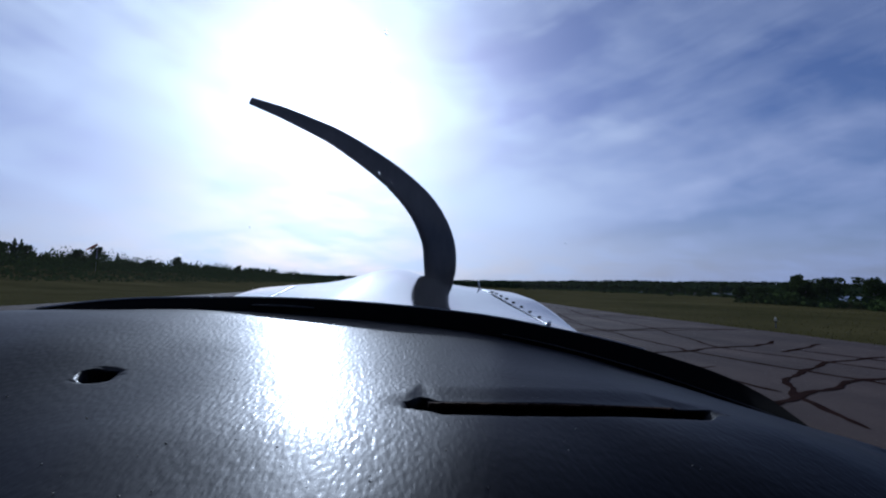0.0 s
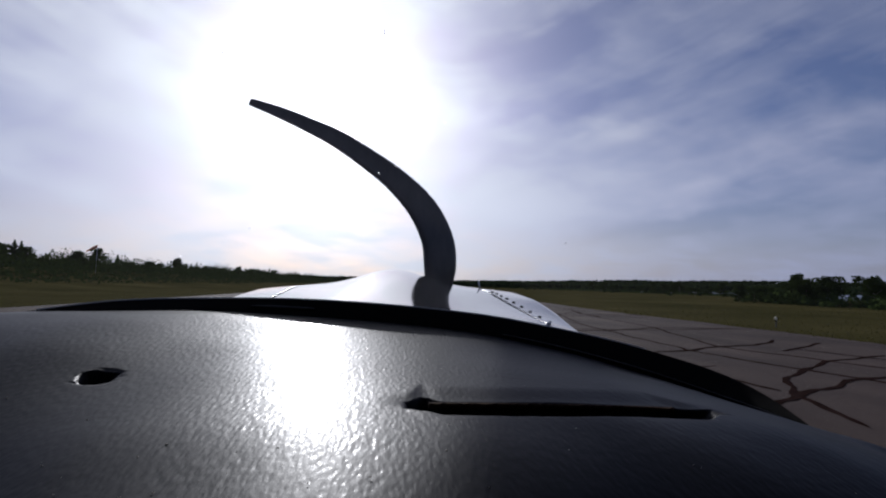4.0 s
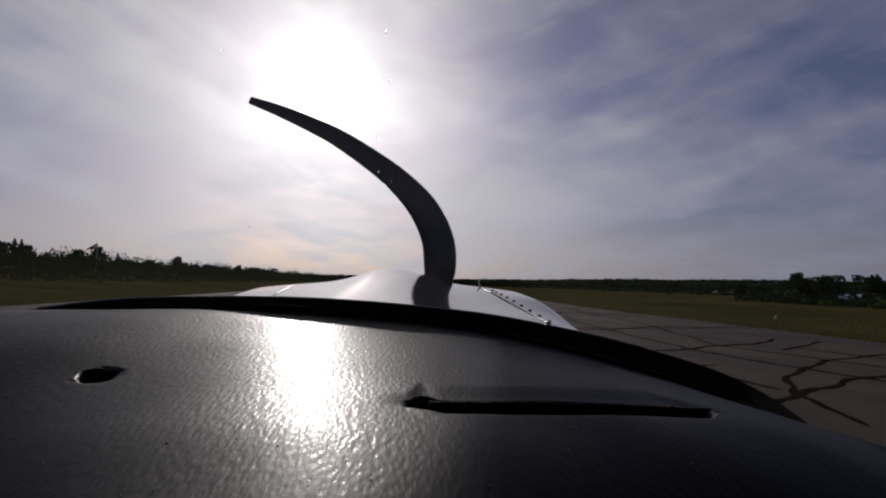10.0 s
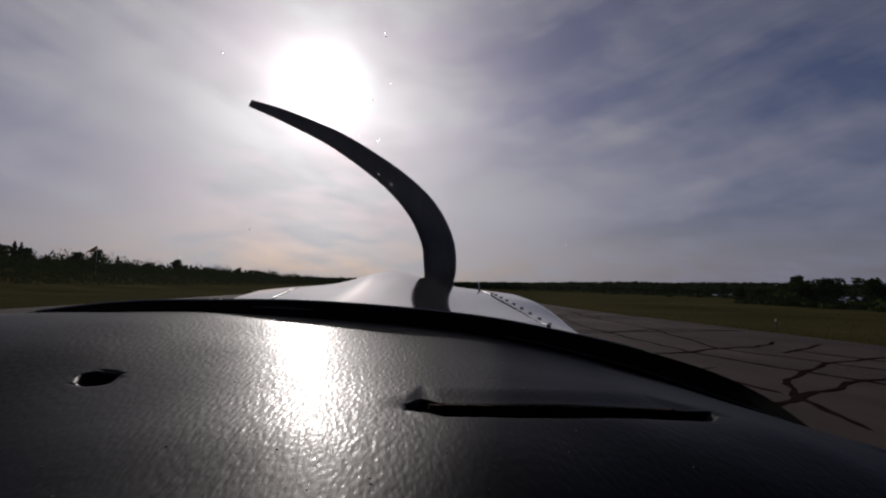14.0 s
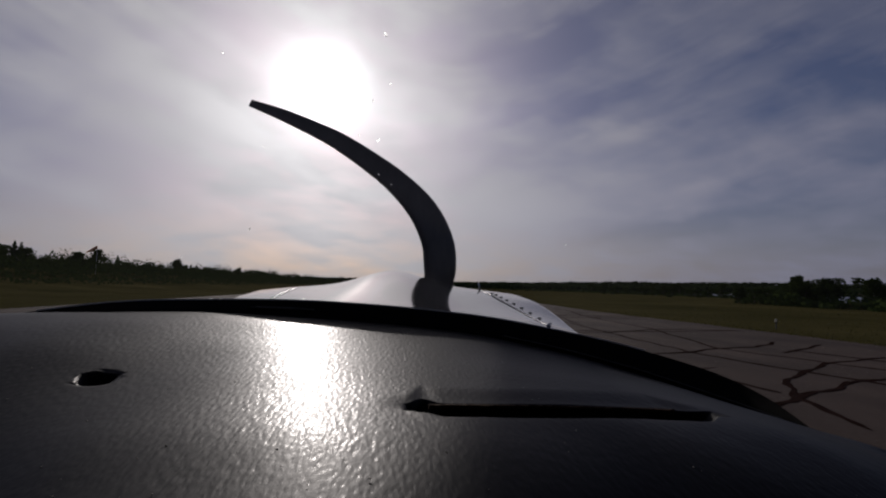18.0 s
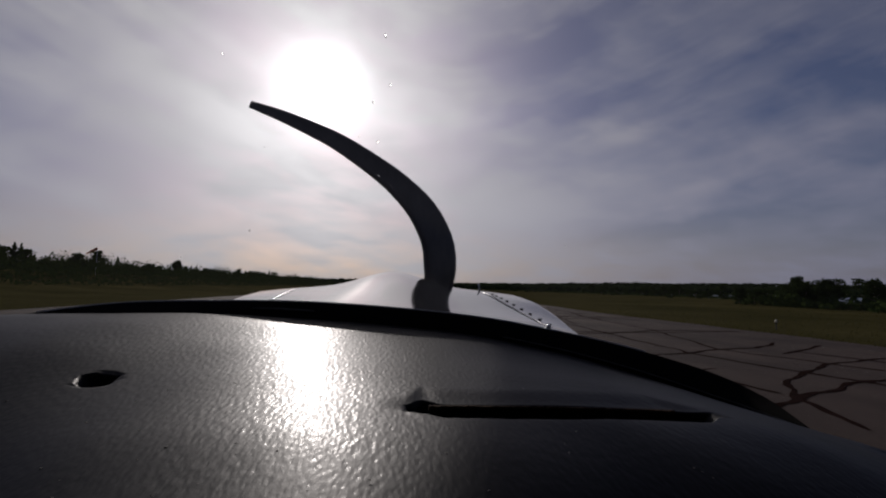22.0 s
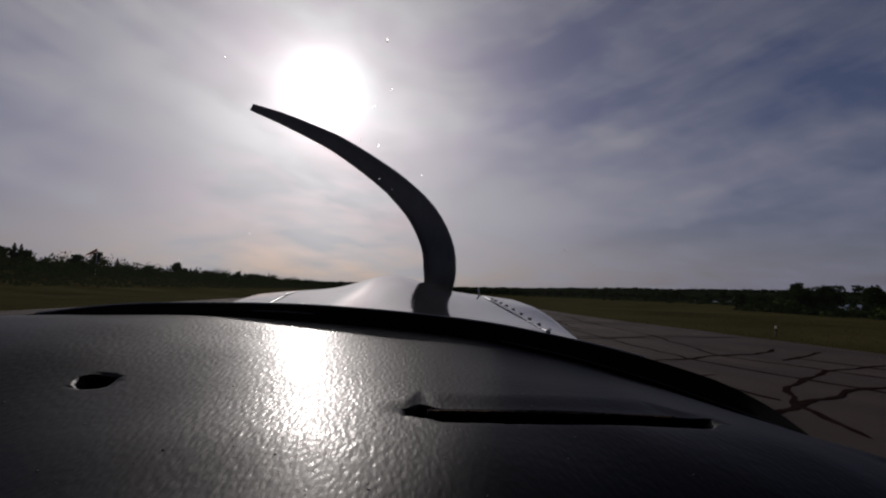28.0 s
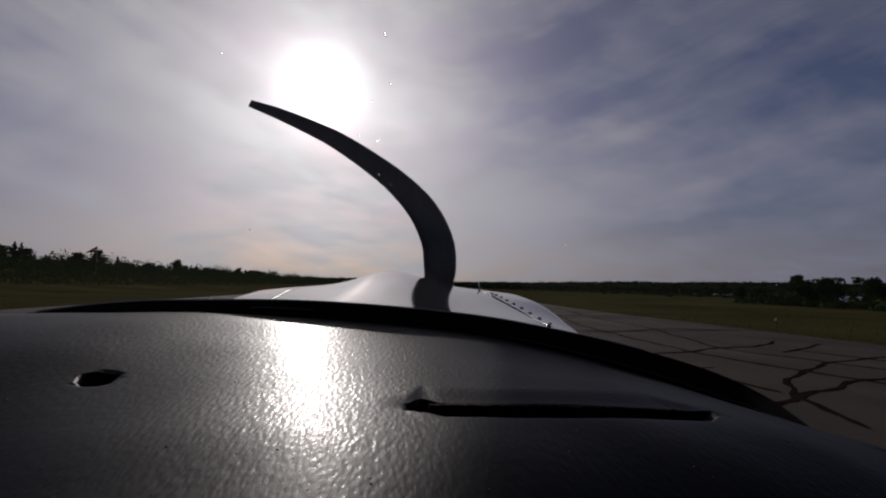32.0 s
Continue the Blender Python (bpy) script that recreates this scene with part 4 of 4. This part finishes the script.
def build_propeller():
    hub = Vector(rel((0.010, 1.42, -0.215)))
    prop = part("propeller", rod("hub", STEEL, hub + Vector((0, -0.10, 0)), hub + Vector((0, 0.05, 0)), 0.07), aircraft, "two-bladed black propeller with swept blades")
    rows = []
    for k in range(15):                  # spinner
        a = k / 14
        r = 0.125 * (1 - a ** 2.2) ** 0.6 + 0.0005
        rows.append([tuple(hub + Vector((r * math.cos(t * math.pi / 14), -0.06 + 0.27 * a, r * math.sin(t * math.pi / 14)))) for t in range(28)])
    v, f = sheet(rows, True)
    part("spinner", mesh_of("spinner", v, f, PAINT), prop, "pointed grey spinner")
    line = [(0.061, 0.0, 0.066), (0.109, 0.0, 0.119), (0.126, 0.0, 0.168), (0.139, 0.0, 0.222), (0.144, 0.0, 0.279), (0.133, 0.0, 0.361), (0.084, 0.0, 0.456), (0.002, 0.0, 0.540),
            (-0.086, 0.0, 0.604), (-0.184, 0.0, 0.664), (-0.255, 0.0, 0.697), (-0.360, 0.0, 0.739), (-0.459, 0.0, 0.771)]
    chords = [(0.07, 0, 0), (0.08, 0, 0), (0.09, 0, 0), (0.096, 0, 0), (0.108, 0, 0), (0.107, 0, 0), (0.098, 0, 0), (0.082, 0, 0), (0.070, 0, 0), (0.060, 0, 0), (0.052, 0, 0), (0.040, 0, 0), (0.024, 0, 0)]
    for turn in (0, 180):
        rows = []
        for k in range(41):
            t = k / 40
            p = spline(line, t)
            d = (spline(line, min(t + 0.01, 1)) - spline(line, max(t - 0.01, 0))).normalized()
            side = Vector((d.z, 0, -d.x))
            chord = spline(chords, t).x
            thick = 0.030 * (1 - t) + 0.006
            twist = radians(38 - 26 * t)
            ring = []
            for a in range(16):
                ang = 2 * math.pi * a / 16
                c, s = math.cos(ang), math.sin(ang)
                q = side * (c * chord * 0.5) + Vector((0, s * thick * 0.5 + c * chord * 0.5 * math.tan(twist) * 0.6, 0))
                ring.append(tuple(p + q))
            rows.append(ring)
        v, f = sheet(rows, True)
        f.append(tuple(range(40 * 16, 41 * 16)))
        f.append(tuple(reversed(range(16))))
        ob = part("blade", mesh_of("blade", v, f, BLADE), prop, "curved matt black blade")
        ob.matrix_basis = Matrix.Translation(hub) @ pose(0, 0, 0, 0, turn, 0)


def build_hull():
    """The plain rest of the airframe, which carries the cabin."""
    rows = []
    for y, hw, top, low in ((0.70, 0.34, 1.60, 0.98), (0.45, 0.40, 1.52, 0.93), (0.1, 0.44, 1.48, 0.90), (-0.8, 0.47, 1.48, 0.90), (-1.5, 0.42, 1.55, 0.96), (-2.6, 0.28, 1.52, 1.10), (-3.8, 0.15, 1.48, 1.22), (-4.9, 0.05, 1.44, 1.32)):
        ring = []
        for a in range(28):
            t = 2 * math.pi * a / 28
            c, s = math.cos(t), math.sin(t)
            ring.append((hw * math.copysign(abs(c) ** 0.6, c), y, (top + low) / 2 + (top - low) / 2 * math.copysign(abs(s) ** 0.6, s)))
        rows.append(ring)
    v, f = sheet(rows, True)
    f += [tuple(range(28)), tuple(range(7 * 28, 8 * 28))]
    part("fuselage", mesh_of("fuselage", v, f, HULL), aircraft, "plain off-white fuselage")

    def wing(name, root, tip, chord0, chord1, thick, up=False):
        rws = []
        for p, c in ((root, chord0), (tip, chord1)):
            ring = []
            for a in range(20):
                t = 2 * math.pi * a / 20
                off = (0, c * 0.5 * math.cos(t), thick * c * math.sin(t) * (0.6 + 0.4 * math.cos(t)))
                ring.append((p[0] + (off[2] if up else 0), p[1] + off[1], p[2] + (0 if up else off[2])))
            rws.append(ring)
        vv, ff = sheet(rws, True)
        ff += [tuple(range(20)), tuple(range(20, 40))]
        part(name, mesh_of(name, vv, ff, HULL), aircraft)

    for s in (1, -1):
        wing("wing", (0.38 * s, -0.55, 1.02), (4.3 * s, -0.6, 1.28), 1.35, 1.0, 0.07)
        wing("tailplane", (0.08 * s, -4.45, 1.42), (1.35 * s, -4.5, 1.44), 0.75, 0.55, 0.05)
    wing("fin", (0, -4.5, 1.44), (0, -4.75, 2.35), 0.85, 0.5, 0.05, True)
    for x, y, top, r in ((0.0, 1.02, 1.16, 0.17), (0.95, -0.75, 1.04, 0.19), (-0.95, -0.75, 1.04, 0.19)):
        leg = part("gear_leg", rod("gear_leg", STEEL, (x, y, PAVED + r), (x, y, top), 0.025, 0.04), aircraft)
        bm = bmesh.new()
        bmesh.ops.create_cone(bm, cap_ends=True, segments=28, radius1=r, radius2=r, depth=0.11, matrix=Matrix.Translation((x, y, PAVED + r)) @ pose(0, 0, 0, 0, 90, 0))
        bmesh.ops.bevel(bm, geom=[e for e in bm.edges if abs(e.verts[0].co.x - e.verts[1].co.x) < 1e-4], offset=0.03, segments=3, affect="EDGES")
        part("wheel", solid(bm, "wheel", RUBBER), leg, "black tyre")


build_glareshield()
build_slot_lining()
build_dust()
build_rim()
build_windscreen()
build_cabin()
build_cowl()
build_propeller()
build_hull()

# ---- airfield furniture ----


def build_windsock(x, y):
    z = height(x, y)
    root = thing("windsock", (x, y, z), "faded orange windsock on a tall thin pole", "windsock")
    part("pole", rod("pole", STEEL, (0, 0, -0.1), (0, 0, 6.4), 0.06, 0.035), root)
    rows = []
    for k in range(13):
        a = k / 12
        r = 0.42 - 0.24 * a
        c = Vector((-0.25 - 2.1 * a, 0, 6.3 - 0.95 * a - 0.25 * a * a))
        rows.append([tuple(c + Vector((0.2 * r * math.sin(t * math.pi / 8), r * math.cos(t * math.pi / 8), r * math.sin(t * math.pi / 8)))) for t in range(16)])
    v, f = sheet(rows, True)
    part("sock", mesh_of("sock", v, f, ORANGE), root, "faded orange cloth cone")
    bm = bmesh.new()
    bmesh.ops.create_cone(bm, cap_ends=False, segments=20, radius1=0.44, radius2=0.44, depth=0.05, matrix=Matrix.Translation((-0.22, 0, 6.3)) @ pose(0, 0, 0, 0, 90, 0))
    part("hoop", solid(bm, "hoop", STEEL), root)


def build_edge_lamps():
    root = thing("runway_lamp", (RIGHT_EDGE + 1.4, 19.0, 0), "small pale runway edge lamp on a short dark stake", "runway lamp", "runway edge lamps")
    part("stake", rod("stake", LINING, (0, 0, -0.1), (0, 0, 0.34), 0.025), root)
    part("collar", rod("collar", RUBBER, (0, 0, 0.33), (0, 0, 0.38), 0.06), root)
    part("globe", rod("globe", YELLOW, (0, 0, 0.38), (0, 0, 0.52), 0.06, 0.035, 14), root)
    for k in range(1, 7):
        copy_thing(root, pose(RIGHT_EDGE + 1.4, 19.0 + 60 * k, height(RIGHT_EDGE + 1.4, 19 + 60 * k)))
    for k in range(7):
        copy_thing(root, pose(LEFT_EDGE - 1.4, 19.0 + 60 * k, height(LEFT_EDGE - 1.4, 19 + 60 * k)))


def build_marker():
    x, y = 58.0, -62.0
    root = thing("marker_board", (x, y, height(x, y)), "orange marker board on two posts in the grass", "marker board")
    for s in (-0.5, 0.5):
        part("post", rod("post", STEEL, (s, 0, -0.1), (s, 0, 1.0), 0.03), root)
    part("board", box("board", ORANGE, (1.5, 0.04, 0.8), (0, -0.04, 0.9), 0.008), root)


build_windsock(-71.0, 118.0)
build_edge_lamps()
build_marker()
build_woods()
build_grass()
build_undergrowth()
plant()
build_cracks()
